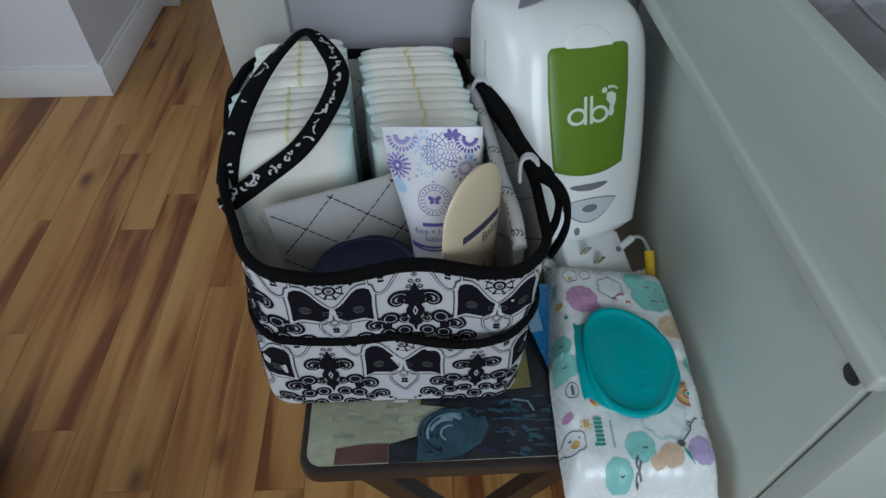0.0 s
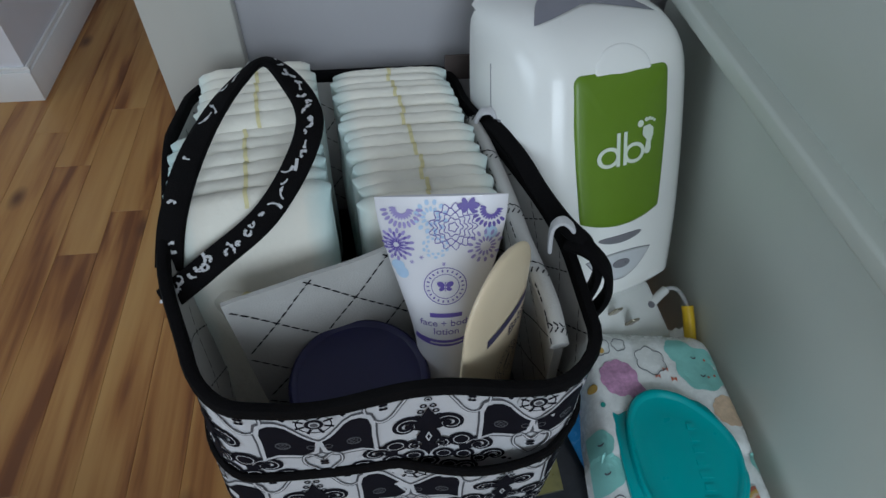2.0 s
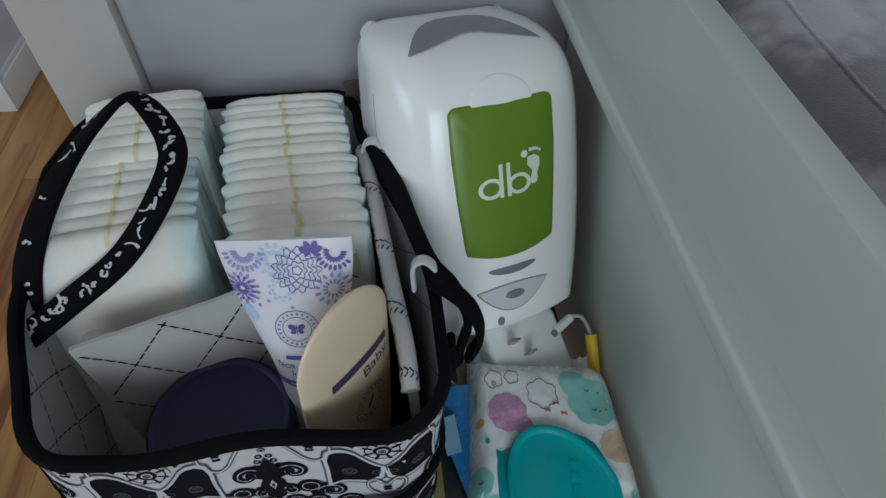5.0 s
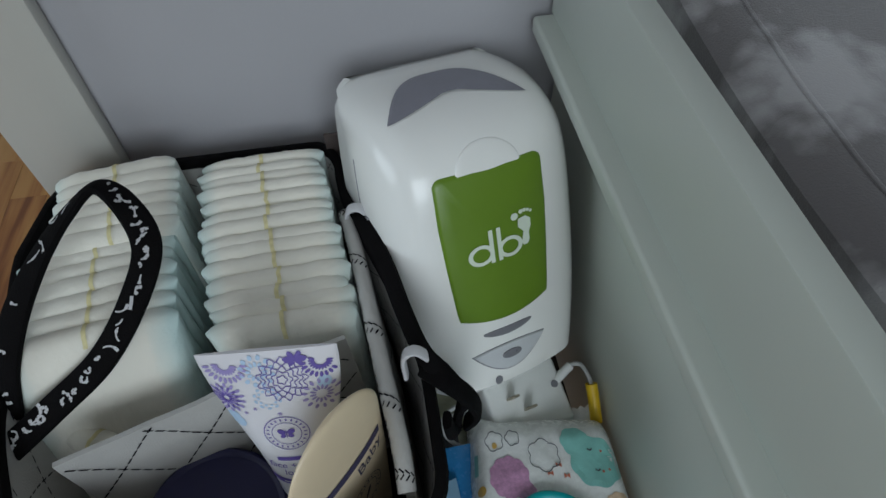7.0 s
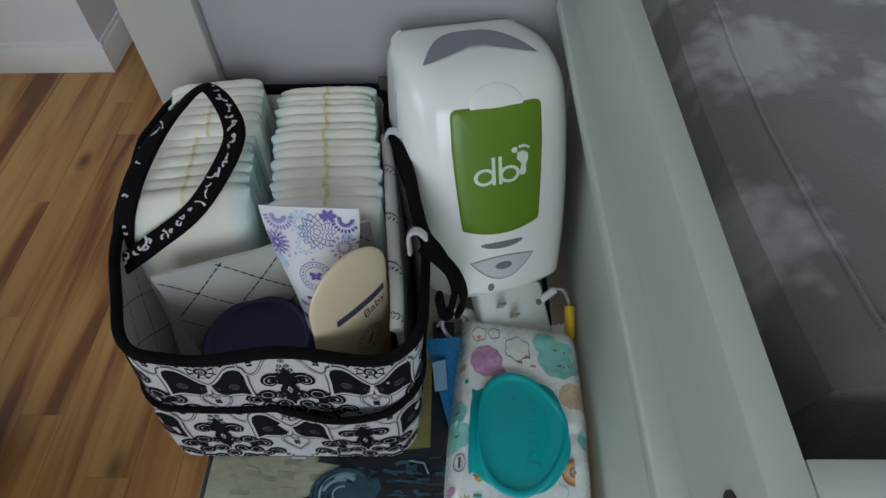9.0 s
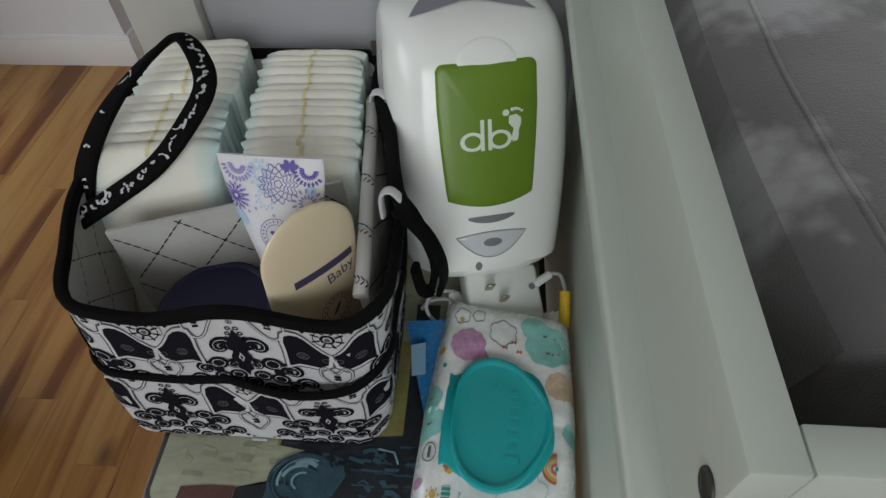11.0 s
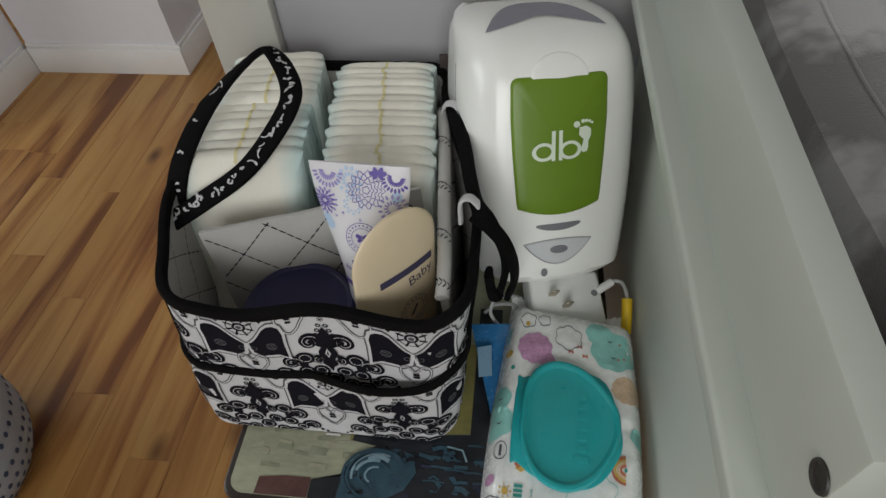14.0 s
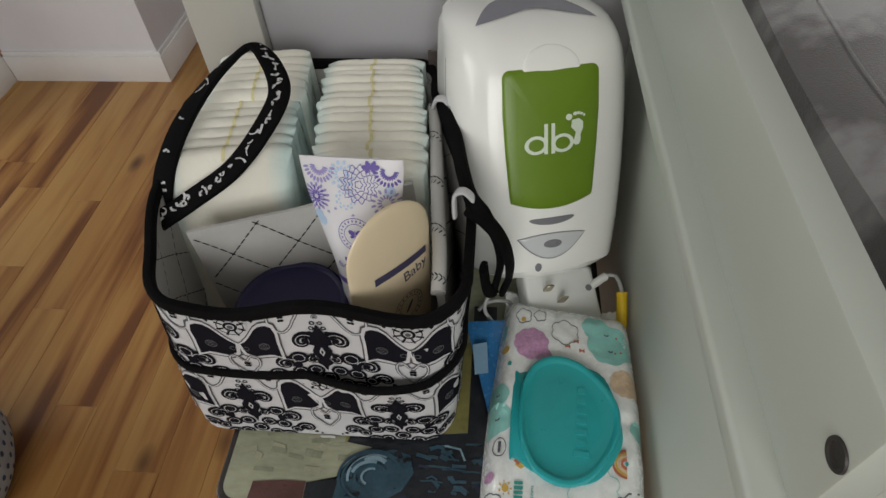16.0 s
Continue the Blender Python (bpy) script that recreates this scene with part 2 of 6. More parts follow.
MAT = dict(
    # hall walls: wall colour raised, the hall's stronger daylight put into the albedo
    hall_wall=material("hall_wall_lit", (0.80, 0.80, 0.84), 0.7, vary=0.04, scale=3, bump=0.08, bump_scale=220),
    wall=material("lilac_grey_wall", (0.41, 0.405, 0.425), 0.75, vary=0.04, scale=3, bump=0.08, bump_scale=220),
    ceiling=material("ceiling_white", (0.52, 0.52, 0.51), 0.8, vary=0.03, scale=3, bump=0.06, bump_scale=200),
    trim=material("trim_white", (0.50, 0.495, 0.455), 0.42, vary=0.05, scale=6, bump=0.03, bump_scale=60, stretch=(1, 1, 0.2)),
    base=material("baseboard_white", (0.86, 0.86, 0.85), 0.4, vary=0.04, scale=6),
    plank=plank_wood(),
    joint=material("floor_joint", (0.05, 0.025, 0.012), 0.8),
    lacquer=material("dresser_lacquer", (0.49, 0.525, 0.475), 0.42, vary=0.035, scale=5, bump=0.03, bump_scale=180),
    bolt=material("bolt_steel", (0.05, 0.045, 0.042), 0.5, metal=0.3),
    minky=minky(),
    canvas=material("white_canvas", (0.57, 0.57, 0.585), 0.88, vary=0.05, scale=30, bump=0.3, bump_scale=1400, sheen=0.15),
    lining=material("lining_cloth", (0.48, 0.475, 0.455), 0.9, vary=0.08, scale=22, bump=0.3, bump_scale=900),
    black=material("black_binding", (0.005, 0.0046, 0.005), 0.9, vary=0.3, scale=80, bump=0.3, bump_scale=900, spec=0.1),
    ink=material("black_print", (0.009, 0.0085, 0.013), 0.9, vary=0.2, scale=60, spec=0.1),
    ink_white=material("white_print", (0.57, 0.57, 0.585), 0.85),
    ink_grey=material("grey_print", (0.085, 0.085, 0.095), 0.85),
    diaper=diaper_paper(),
    yellow_line=material("wetness_stripe", (0.80, 0.73, 0.40), 0.9, vary=0.2, scale=200),
    shell=material("white_plastic", (0.87, 0.875, 0.845), 0.2, vary=0.03, scale=3),
    shell_grey=material("smoked_window", (0.23, 0.23, 0.27), 0.18, vary=0.1, scale=10, coat=0.3),
    green=material("green_panel", (0.130, 0.235, 0.012), 0.36, vary=0.08, scale=10),
    logo=material("logo_white", (0.70, 0.78, 0.66), 0.5, vary=0.04),
    lens=material("sensor_lens", (0.60, 0.62, 0.64), 0.12, vary=0.05, coat=0.5),
    lens_dark=material("sensor_dark", (0.20, 0.20, 0.22), 0.3),
    tube=material("lotion_tube", (0.74, 0.73, 0.76), 0.32, vary=0.03, scale=12, coat=0.15),
    cream=material("cream_tube", (0.78, 0.65, 0.45), 0.38, vary=0.06, scale=12, coat=0.1),
    brown_ink=material("dark_blue_ink", (0.055, 0.05, 0.10), 0.6),
    purple=material("violet_ink", (0.13, 0.09, 0.37), 0.5),
    lilac=material("lilac_ink", (0.33, 0.28, 0.56), 0.5),
    sky=material("pale_blue_ink", (0.45, 0.60, 0.78), 0.5),
    navy=material("navy_lid", (0.013, 0.013, 0.070), 0.45, vary=0.15, scale=30),
    jar=material("jar_glass", (0.30, 0.34, 0.36), 0.25, vary=0.05),
    film=material("wipes_film", (0.82, 0.84, 0.83), 0.26, vary=0.04, scale=25, bump=0.2, bump_scale=45, coat=0.2),
    teal=material("teal_lid", (0.0, 0.36, 0.38), 0.30, vary=0.05, scale=12, coat=0.2),
    mint=material("mint_ink", (0.27, 0.62, 0.57), 0.35),
    pink=material("pink_ink", (0.60, 0.32, 0.52), 0.35, vary=0.35, scale=420),
    sand=material("sand_ink", (0.66, 0.49, 0.34), 0.35, vary=0.2, scale=300),
    rust=material("rust_ink", (0.52, 0.16, 0.10), 0.35),
    ochre=material("ochre_ink", (0.62, 0.40, 0.10), 0.35),
    violet=material("soft_violet_ink", (0.48, 0.40, 0.62), 0.35, vary=0.25, scale=420),
    line=material("outline_ink", (0.09, 0.10, 0.12), 0.4),
    deep_teal=material("deep_teal_ink", (0.03, 0.32, 0.28), 0.35),
    blue=material("blue_wrapper", (0.03, 0.20, 0.46), 0.25, vary=0.2, scale=30, bump=0.2, bump_scale=60, coat=0.3),
    pale_blue=material("blue_wrapper_print", (0.22, 0.38, 0.52), 0.3),
    adapter=material("adapter_plastic", (0.74, 0.76, 0.74), 0.42, vary=0.04),
    prong=material("brass_prong", (0.42, 0.38, 0.30), 0.3, metal=0.9),
    yellow=material("yellow_plug", (0.75, 0.50, 0.02), 0.4),
    cable=material("grey_cable", (0.45, 0.46, 0.46), 0.5),
    dark_wood=material("espresso_wood", (0.022, 0.015, 0.012), 0.32, vary=0.3, scale=30, stretch=(1, 0.2, 1), coat=0.2),
    ground=painted_board(),
    paint_dark=material("painted_dark", (0.016, 0.020, 0.026), 0.3, vary=0.5, scale=40, coat=0.3, bump=0.1, bump_scale=150),
    paint_blue=material("painted_blue", (0.035, 0.085, 0.12), 0.3, vary=0.5, scale=40, coat=0.3, bump=0.1, bump_scale=150),
    paint_pale=material("painted_pale", (0.22, 0.34, 0.40), 0.3, vary=0.4, scale=60, coat=0.3),
    paint_indigo=material("painted_indigo", (0.028, 0.036, 0.075), 0.3, vary=0.5, scale=60, coat=0.3),
    paint_wash=material("painted_wash", (0.27, 0.285, 0.20), 0.3, vary=0.3, scale=60, coat=0.3),
    paint_cream=material("painted_cream", (0.38, 0.375, 0.27), 0.3, vary=0.3, scale=60, coat=0.3),
    paint_cork=material("painted_cork", (0.12, 0.055, 0.05), 0.3, vary=0.4, scale=60, coat=0.3),
    paint_olive=material("painted_olive", (0.24, 0.22, 0.075), 0.3, vary=0.35, scale=25, coat=0.3),
    pouf=material("pouf_cloth", (0.42, 0.47, 0.54), 0.9, vary=0.08, scale=20, bump=0.3, bump_scale=700),
    pouf_dot=material("pouf_dot", (0.06, 0.08, 0.15), 0.9),
    tag=material("brown_tag", (0.06, 0.045, 0.04), 0.8, vary=0.2, scale=80),
    rug=material("grey_knit", (0.30, 0.30, 0.31), 0.95, vary=0.6, scale=120, bump=0.8, bump_scale=250),
)


# ---- mesh tools ----
def mesh_of(name, bm, mat, smooth=True):
    me = bpy.data.meshes.new(name)
    bmesh.ops.recalc_face_normals(bm, faces=bm.faces)
    bm.to_mesh(me)
    bm.free()
    me.materials.append(mat)
    if smooth:
        me.shade_smooth()
        me.set_sharp_from_angle(angle=radians(40))
    return me


def part(name, bm, mat, parent=None, label="", smooth=True):
    ob = new(name, mesh_of(name, bm, mat, smooth))
    if parent:
        ob.parent = parent
    if label:
        ob["label"] = label
    return ob


def thing(name, label, category, at=(0, 0, 0), group="", kind=""):
    ob = new(name)
    ob.empty_display_size = 0.03
    ob.location = at
    return tagged(ob, label, category, group, kind)


def box(bm, x0, x1, y0, y1, z0, z1, bevel=0.0, seg=2):
    made = bmesh.ops.create_cube(bm, size=1, matrix=Matrix.LocRotScale(((x0 + x1) / 2, (y0 + y1) / 2, (z0 + z1) / 2), None, (x1 - x0, y1 - y0, z1 - z0)))
    if bevel:
        edges = list({e for v in made["verts"] for e in v.link_edges})
        bmesh.ops.bevel(bm, geom=edges, offset=bevel, segments=seg, profile=0.5, affect="EDGES")
    return bm


def boxed(x0, x1, y0, y1, z0, z1, bevel=0.0, seg=2):
    return box(bmesh.new(), x0, x1, y0, y1, z0, z1, bevel, seg)


def loft(bm, rings, closed=True, cap=(False, False)):
    """Faces between rings of equally many points."""
    rows = [[bm.verts.new(p) for p in ring] for ring in rings]
    n = len(rows[0])
    for a, b in zip(rows, rows[1:]):
        for i in range(n if closed else n - 1):
            j = (i + 1) % n
            bm.faces.new((a[i], a[j], b[j], b[i]))
    if cap[0]:
        bm.faces.new(rows[0][::-1])
    if cap[1]:
        bm.faces.new(rows[-1])
    return bm


def smooth_path(points, steps=8, closed=False):
    """Catmull-Rom through the points."""
    pts = [Vector(p) for p in points]
    out, n = [], len(pts)
    for i in range(n if closed else n - 1):
        if closed:
            p0, p1, p2, p3 = (pts[(i + k) % n] for k in (-1, 0, 1, 2))
        else:
            p0, p1, p2, p3 = pts[max(i - 1, 0)], pts[i], pts[i + 1], pts[min(i + 2, n - 1)]
        for k in range(steps):
            t = k / steps
            out.append(0.5 * ((2 * p1) + (p2 - p0) * t + (2 * p0 - 5 * p1 + 4 * p2 - p3) * t * t + (3 * p1 - p0 - 3 * p2 + p3) * t ** 3))
    if not closed:
        out.append(pts[-1])
    return out


def sweep(bm, path, w, t, ups=None, closed=False, sides=10, power=2.0):
    """A band of width w (along up) and thickness t swept along the path."""
    rings, n = [], len(path)
    for i, p in enumerate(path):
        a, b = path[(i - 1) % n] if closed or i else p, path[(i + 1) % n] if closed or i < n - 1 else p
        d = (b - a).normalized()
        up = Vector(ups[i] if ups else (0, 0, 1))
        side = d.cross(up)
        side = side.normalized() if side.length > 1e-5 else Vector((1, 0, 0))
        up = side.cross(d).normalized()
        ring = []
        for k in range(sides):
            c, s = math.cos(k / sides * math.tau), math.sin(k / sides * math.tau)
            ring.append(p + up * (w / 2 * math.copysign(abs(c) ** (2 / power), c)) + side * (t / 2 * math.copysign(abs(s) ** (2 / power), s)))
        rings.append(ring)
    if closed:
        rings.append(rings[0])
    loft(bm, rings, cap=(not closed, not closed))
    return bm


class Print:
    """Flat printed shapes laid on a surface: place(u, v, lift) gives the point."""

    def __init__(self, place, lift=0.0004):
        self.place, self.lift, self.sets = place, lift, {}

    def poly(self, ink, pts, level=0, fill=0.0):
        bm = self.sets.setdefault(ink, bmesh.new())
        lift = self.lift * (1 + level)
        cx, cy = sum(p[0] for p in pts) / len(pts), sum(p[1] for p in pts) / len(pts)
        c = bm.verts.new(self.place(cx, cy, lift))
        ring = [bm.verts.new(self.place(x, y, lift)) for x, y in pts]
        for a, b in zip(ring, ring[1:] + ring[:1]):
            bm.faces.new((c, a, b))

    def stroke(self, ink, pts, w, level=0, closed=False, taper=False):
        bm = self.sets.setdefault(ink, bmesh.new())
        lift = self.lift * (1 + level)
        n = len(pts)
        rows = []
        for i, (x, y) in enumerate(pts):
            a = pts[(i - 1) % n] if closed or i else pts[i]
            b = pts[(i + 1) % n] if closed or i < n - 1 else pts[i]
            dx, dy = b[0] - a[0], b[1] - a[1]
            q = math.hypot(dx, dy) or 1
            h = w / 2 * ((0.35 + 0.65 * i / (n - 1)) if taper else 1)
            rows.append((bm.verts.new(self.place(x - dy / q * h, y + dx / q * h, lift)), bm.verts.new(self.place(x + dy / q * h, y - dx / q * h, lift))))
        for i in range(n if closed else n - 1):
            a, b = rows[i], rows[(i + 1) % n]
            bm.faces.new((a[0], b[0], b[1], a[1]))

    def oval(self, ink, x, y, rx, ry=None, level=0, turn=0.0, n=18):
        ry = ry or rx
        c, s = math.cos(turn), math.sin(turn)
        self.poly(ink, [(x + rx * math.cos(k / n * math.tau) * c - ry * math.sin(k / n * math.tau) * s, y + rx * math.cos(k / n * math.tau) * s + ry * math.sin(k / n * math.tau) * c) for k in range(n)], level)

    def ring(self, ink, x, y, r, w, level=0, a0=0.0, a1=math.tau, ry=None, n=24):
        ry = ry or r
        full = abs(a1 - a0 - math.tau) < 1e-3
        pts = [(x + r * math.cos(a0 + (a1 - a0) * k / n), y + ry * math.sin(a0 + (a1 - a0) * k / n)) for k in range(n if full else n + 1)]
        self.stroke(ink, pts, w, level, full)

    def spiral(self, ink, x, y, r, w, turns=1.4, a0=0.0, hand=1, level=0):
        pts = []
        for k in range(22):
            f = k / 21
            a = a0 + hand * f * turns * math.tau
            rr = r * (1 - 0.8 * f)
            pts.append((x + rr * math.cos(a), y + rr * math.sin(a)))
        self.stroke(ink, pts[::-1], w, level, taper=True)

    def text(self, ink, words, x, y, size, level=0, turn=0.0, align="CENTER"):
        cu = bpy.data.curves.new("words", "FONT")
        cu.body, cu.size, cu.align_x, cu.align_y = words, size, align, "CENTER"
        ob = new("words", cu)
        me = bpy.data.meshes.new_from_object(ob.evaluated_get(bpy.context.evaluated_depsgraph_get()))
        bpy.data.objects.remove(ob)
        bpy.data.curves.remove(cu)
        bm = self.sets.setdefault(ink, bmesh.new())
        c, s = math.cos(turn), math.sin(turn)
        vs = [bm.verts.new(self.place(x + v.co.x * c - v.co.y * s, y + v.co.x * s + v.co.y * c, self.lift * (1 + level))) for v in me.vertices]
        for f in me.polygons:
            try:
                bm.faces.new([vs[i] for i in f.vertices])
            except ValueError:
                pass
        bpy.data.meshes.remove(me)

    def done(self, parent, names):
        for ink, bm in self.sets.items():
            me = bpy.data.meshes.new(names.get(ink, "print"))
            bm.to_mesh(me)
            bm.free()
            me.materials.append(MAT[ink])
            ob = new(names.get(ink, "print"), me)
            ob.parent = parent
            ob["kind"] = "stuff"


# ---- the room ----
FLOOR_Z, TABLE_Z, WALL_Y = 0.0, 0.556, 0.622
floor = tagged(part("floor", boxed(-2.7, 2.0, -2.1, 3.4, -0.06, -0.006), MAT["joint"]), "dark sub-floor under warm hickory planks", "floor", kind="structure")

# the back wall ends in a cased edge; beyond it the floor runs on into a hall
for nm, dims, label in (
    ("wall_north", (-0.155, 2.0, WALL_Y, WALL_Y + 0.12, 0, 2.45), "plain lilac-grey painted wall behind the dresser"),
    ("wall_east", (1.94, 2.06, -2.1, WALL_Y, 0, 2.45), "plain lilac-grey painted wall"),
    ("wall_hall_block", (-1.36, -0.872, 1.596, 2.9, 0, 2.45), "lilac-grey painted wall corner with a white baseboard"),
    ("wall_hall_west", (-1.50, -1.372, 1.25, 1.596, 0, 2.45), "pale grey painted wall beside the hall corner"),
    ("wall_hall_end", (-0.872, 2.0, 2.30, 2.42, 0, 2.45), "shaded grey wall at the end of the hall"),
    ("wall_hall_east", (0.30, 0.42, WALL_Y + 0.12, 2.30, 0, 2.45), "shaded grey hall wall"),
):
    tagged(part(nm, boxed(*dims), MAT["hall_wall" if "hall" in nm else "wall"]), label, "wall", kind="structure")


def wall_with_opening(name, x0, x1, y0, y1, hole, axis, label):
    """A wall with a window opening right through it; hole: from, to, sill, head along the wall."""
    a, b, s, h = hole
    bm = bmesh.new()
    if axis == "x":
        for p in ((x0, a, 0, 2.45), (b, x1, 0, 2.45), (a, b, 0, s), (a, b, h, 2.45)):
            box(bm, p[0], p[1], y0, y1, p[2], p[3])
    else:
        for p in ((y0, a, 0, 2.45), (b, y1, 0, 2.45), (a, b, 0, s), (a, b, h, 2.45)):
            box(bm, x0, x1, p[0], p[1], p[2], p[3])
    return tagged(part(name, bm, MAT["wall"]), label, "wall", kind="structure")


wall_with_opening("wall_south", -2.7, 2.0, -2.22, -2.1, (-0.58, 1.02, 1.18, 2.42), "x", "lilac-grey wall with a wide window opening")
wall_with_opening("wall_west", -2.82, -2.7, -2.1, 3.4, (-1.0, 1.2, 0.9, 2.25), "y", "lilac-grey wall with a window opening")
tagged(part("wall_far", boxed(-2.7, -1.36, 2.9, 3.02, 0, 2.45), MAT["wall"]), "plain grey wall at the far side of the hall", "wall", kind="structure")
tagged(part("ceiling", boxed(-2.82, 2.06, -2.22, 3.4, 2.45, 2.55), MAT["ceiling"]), "flat white painted ceiling", "ceiling", kind="structure")

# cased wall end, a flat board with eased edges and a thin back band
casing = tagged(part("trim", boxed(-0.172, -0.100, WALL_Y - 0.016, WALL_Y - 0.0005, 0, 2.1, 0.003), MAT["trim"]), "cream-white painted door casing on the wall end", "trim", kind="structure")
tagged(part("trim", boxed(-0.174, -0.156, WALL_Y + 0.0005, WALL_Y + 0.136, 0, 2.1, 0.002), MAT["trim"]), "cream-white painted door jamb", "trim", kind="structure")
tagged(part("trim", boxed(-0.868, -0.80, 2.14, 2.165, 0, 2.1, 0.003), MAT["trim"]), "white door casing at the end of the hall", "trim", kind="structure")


def baseboard(x0, x1, y0, y1, face):
    bm = boxed(x0, x1, y0, y1, 0, 0.084, 0.0015)
    inset = 0.005
    dx0, dx1, dy0, dy1 = {"-y": (0, 0, inset, 0), "+x": (0, -inset, 0, 0), "-x": (inset, 0, 0, 0)}[face]
    box(bm, x0 + dx0, x1 + dx1, y0 + dy0, y1 + dy1, 0.0842, 0.097, 0.002)
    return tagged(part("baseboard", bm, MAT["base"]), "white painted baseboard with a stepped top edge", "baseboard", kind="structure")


baseboard(-1.36, -0.860, 1.584, 1.5955, "-y")
baseboard(-0.8715, -0.860, 1.5957, 2.29, "+x")
baseboard(-1.3715, -1.360, 1.24, 1.5835, "+x")
baseboard(-0.100, 0.24, WALL_Y - 0.012, WALL_Y - 0.0005, "-y")

# ---- changing dresser ----
DX, DY0, DY1 = 0.256, 0.165, 0.605
dresser = thing("changing_dresser", "pale sage-white lacquered changing dresser with a raised tray top", "dresser", (0.7, 0.4, 0))
dresser_off = Matrix.Translation((-0.7, -0.4, 0))


def dpart(name, bm, mat, label="", parent=None):
    bm.transform(dresser_off)
    return part(name, bm, mat, parent or dresser, label)


dpart("side_panel", boxed(DX, DX + 0.02, DY0, DY1, 0.06, 0.7642, 0.0016), MAT["lacquer"])
dpart("side_panel", boxed(1.10, 1.12, DY0, DY1, 0.06, 0.7642, 0.0016), MAT["lacquer"])
dpart("top_board", boxed(0.2345, 1.14, DY0 - 0.016, 0.612, 0.7645, 0.778, 0.003, 3), MAT["lacquer"])
dpart("back_panel", boxed(DX + 0.0205, 1.0995, DY1 - 0.012, DY1, 0.06, 0.7640), MAT["lacquer"])
for z0, z1 in ((0.09, 0.30), (0.308, 0.53), (0.538, 0.752)):
    d = dpart("drawer_front", boxed(DX + 0.004, 1.116, DY0 - 0.021, DY0 - 0.0006, z0, z1, 0.003), MAT["lacquer"])
    for hx in (0.48, 0.89):
        dpart("knob", sweep(bmesh.new(), [Vector((hx, DY0 - 0.021 - k * 0.006, (z0 + z1) / 2)) for k in range(4)], 0.028, 0.028, sides=14), MAT["lacquer"])
for lx in (DX + 0.012, 1.07):
    for ly in (DY0 + 0.01, DY1 - 0.05):
        dpart("leg", boxed(lx, lx + 0.035, ly, ly + 0.035, 0, 0.0595, 0.003), MAT["lacquer"])
# raised tray
TZ0, TZ1, TX0, TX1, TY0, TY1 = 0.7772, 0.852, 0.2495, 1.128, 0.151, 0.615
dpart("tray_side", boxed(TX0, TX0 + 0.0175, TY0, TY1, TZ0, TZ1, 0.0014), MAT["lacquer"])
dpart("tray_side", boxed(TX1 - 0.0175, TX1, TY0, TY1, TZ0, TZ1, 0.0014), MAT["lacquer"])
dpart("tray_front", boxed(TX0 + 0.0177, TX1 - 0.0177, TY0 + 0.0005, TY0 + 0.0157, TZ0, TZ1, 0.0014), MAT["lacquer"])
dpart("tray_back", boxed(TX0 + 0.0177, TX1 - 0.0177, TY1 - 0.0157, TY1, TZ0, TZ1 + 0.02, 0.0014), MAT["lacquer"])


def bolt_cap(y, z, x):
    bm = bmesh.new()
    rings = []
    for r, dx in ((0.0064, -0.0002), (0.0061, -0.0011), (0.0049, -0.0011), (0.0044, -0.0004), (0.0024, -0.0003), (0.0018, 0.0006)):
        rings.append([(x + dx, y + r * math.cos(k / 20 * math.tau), z + r * math.sin(k / 20 * math.tau)) for k in range(20)])
    return loft(bm, rings, cap=(True, True))


for y, z, x in ((0.1580, 0.8210, TX0), (0.600, 0.804, TX0), (0.1745, 0.738, DX)):
    dpart("bolt", bolt_cap(y, z, x), MAT["bolt"], "dark recessed assembly bolt")

# ---- changing pad: contoured, with raised long sides ----
pad = thing("changing_pad", "grey plush changing pad embossed with pale roses", "changing pad", (0.69, 0.385, TZ0))


def pad_mesh():
    bm = bmesh.new()
    nx, ny = 60, 34
    hx, hy = 0.405, 0.196
    top, grid = [], []
    for i in range(nx + 1):
        row = []
        for j in range(ny + 1):
            u, v = -1 + 2 * i / nx, -1 + 2 * j / ny
            edge = min(1 - abs(u) ** 10, 1 - abs(v) ** 8)
            z = 0.055 + 0.022 * abs(v) ** 2.2 + 0.010 * abs(u) ** 4
            z = max(z * max(edge, 0) ** 0.28, 0.004)
            x, y = u * hx, v * hy
            w = noise.noise(Vector((x * 9, y * 9, 3.1))) * 0.005 + noise.noise(Vector((x * 30, y * 30, 1.1))) * 0.0015
            row.append(bm.verts.new((x, y, z + w * max(edge, 0))))
        grid.append(row)
    for a, b in zip(grid, grid[1:]):
        for j in range(ny):
            bm.faces.new((a[j], b[j], b[j + 1], a[j + 1]))
    rim = [grid[i][0] for i in range(nx + 1)] + [grid[nx][j] for j in range(1, ny + 1)] + [grid[i][ny] for i in range(nx - 1, -1, -1)] + [grid[0][j] for j in range(ny - 1, 0, -1)]
    low = [bm.verts.new((v.co.x * 0.985, v.co.y * 0.985, 0.0)) for v in rim]
    for k in range(len(rim)):
        q = (k + 1) % len(rim)
        bm.faces.new((rim[k], rim[q], low[q], low[k]))
    bm.faces.new(low)
    return bm


part("cover", pad_mesh(), MAT["minky"], pad)
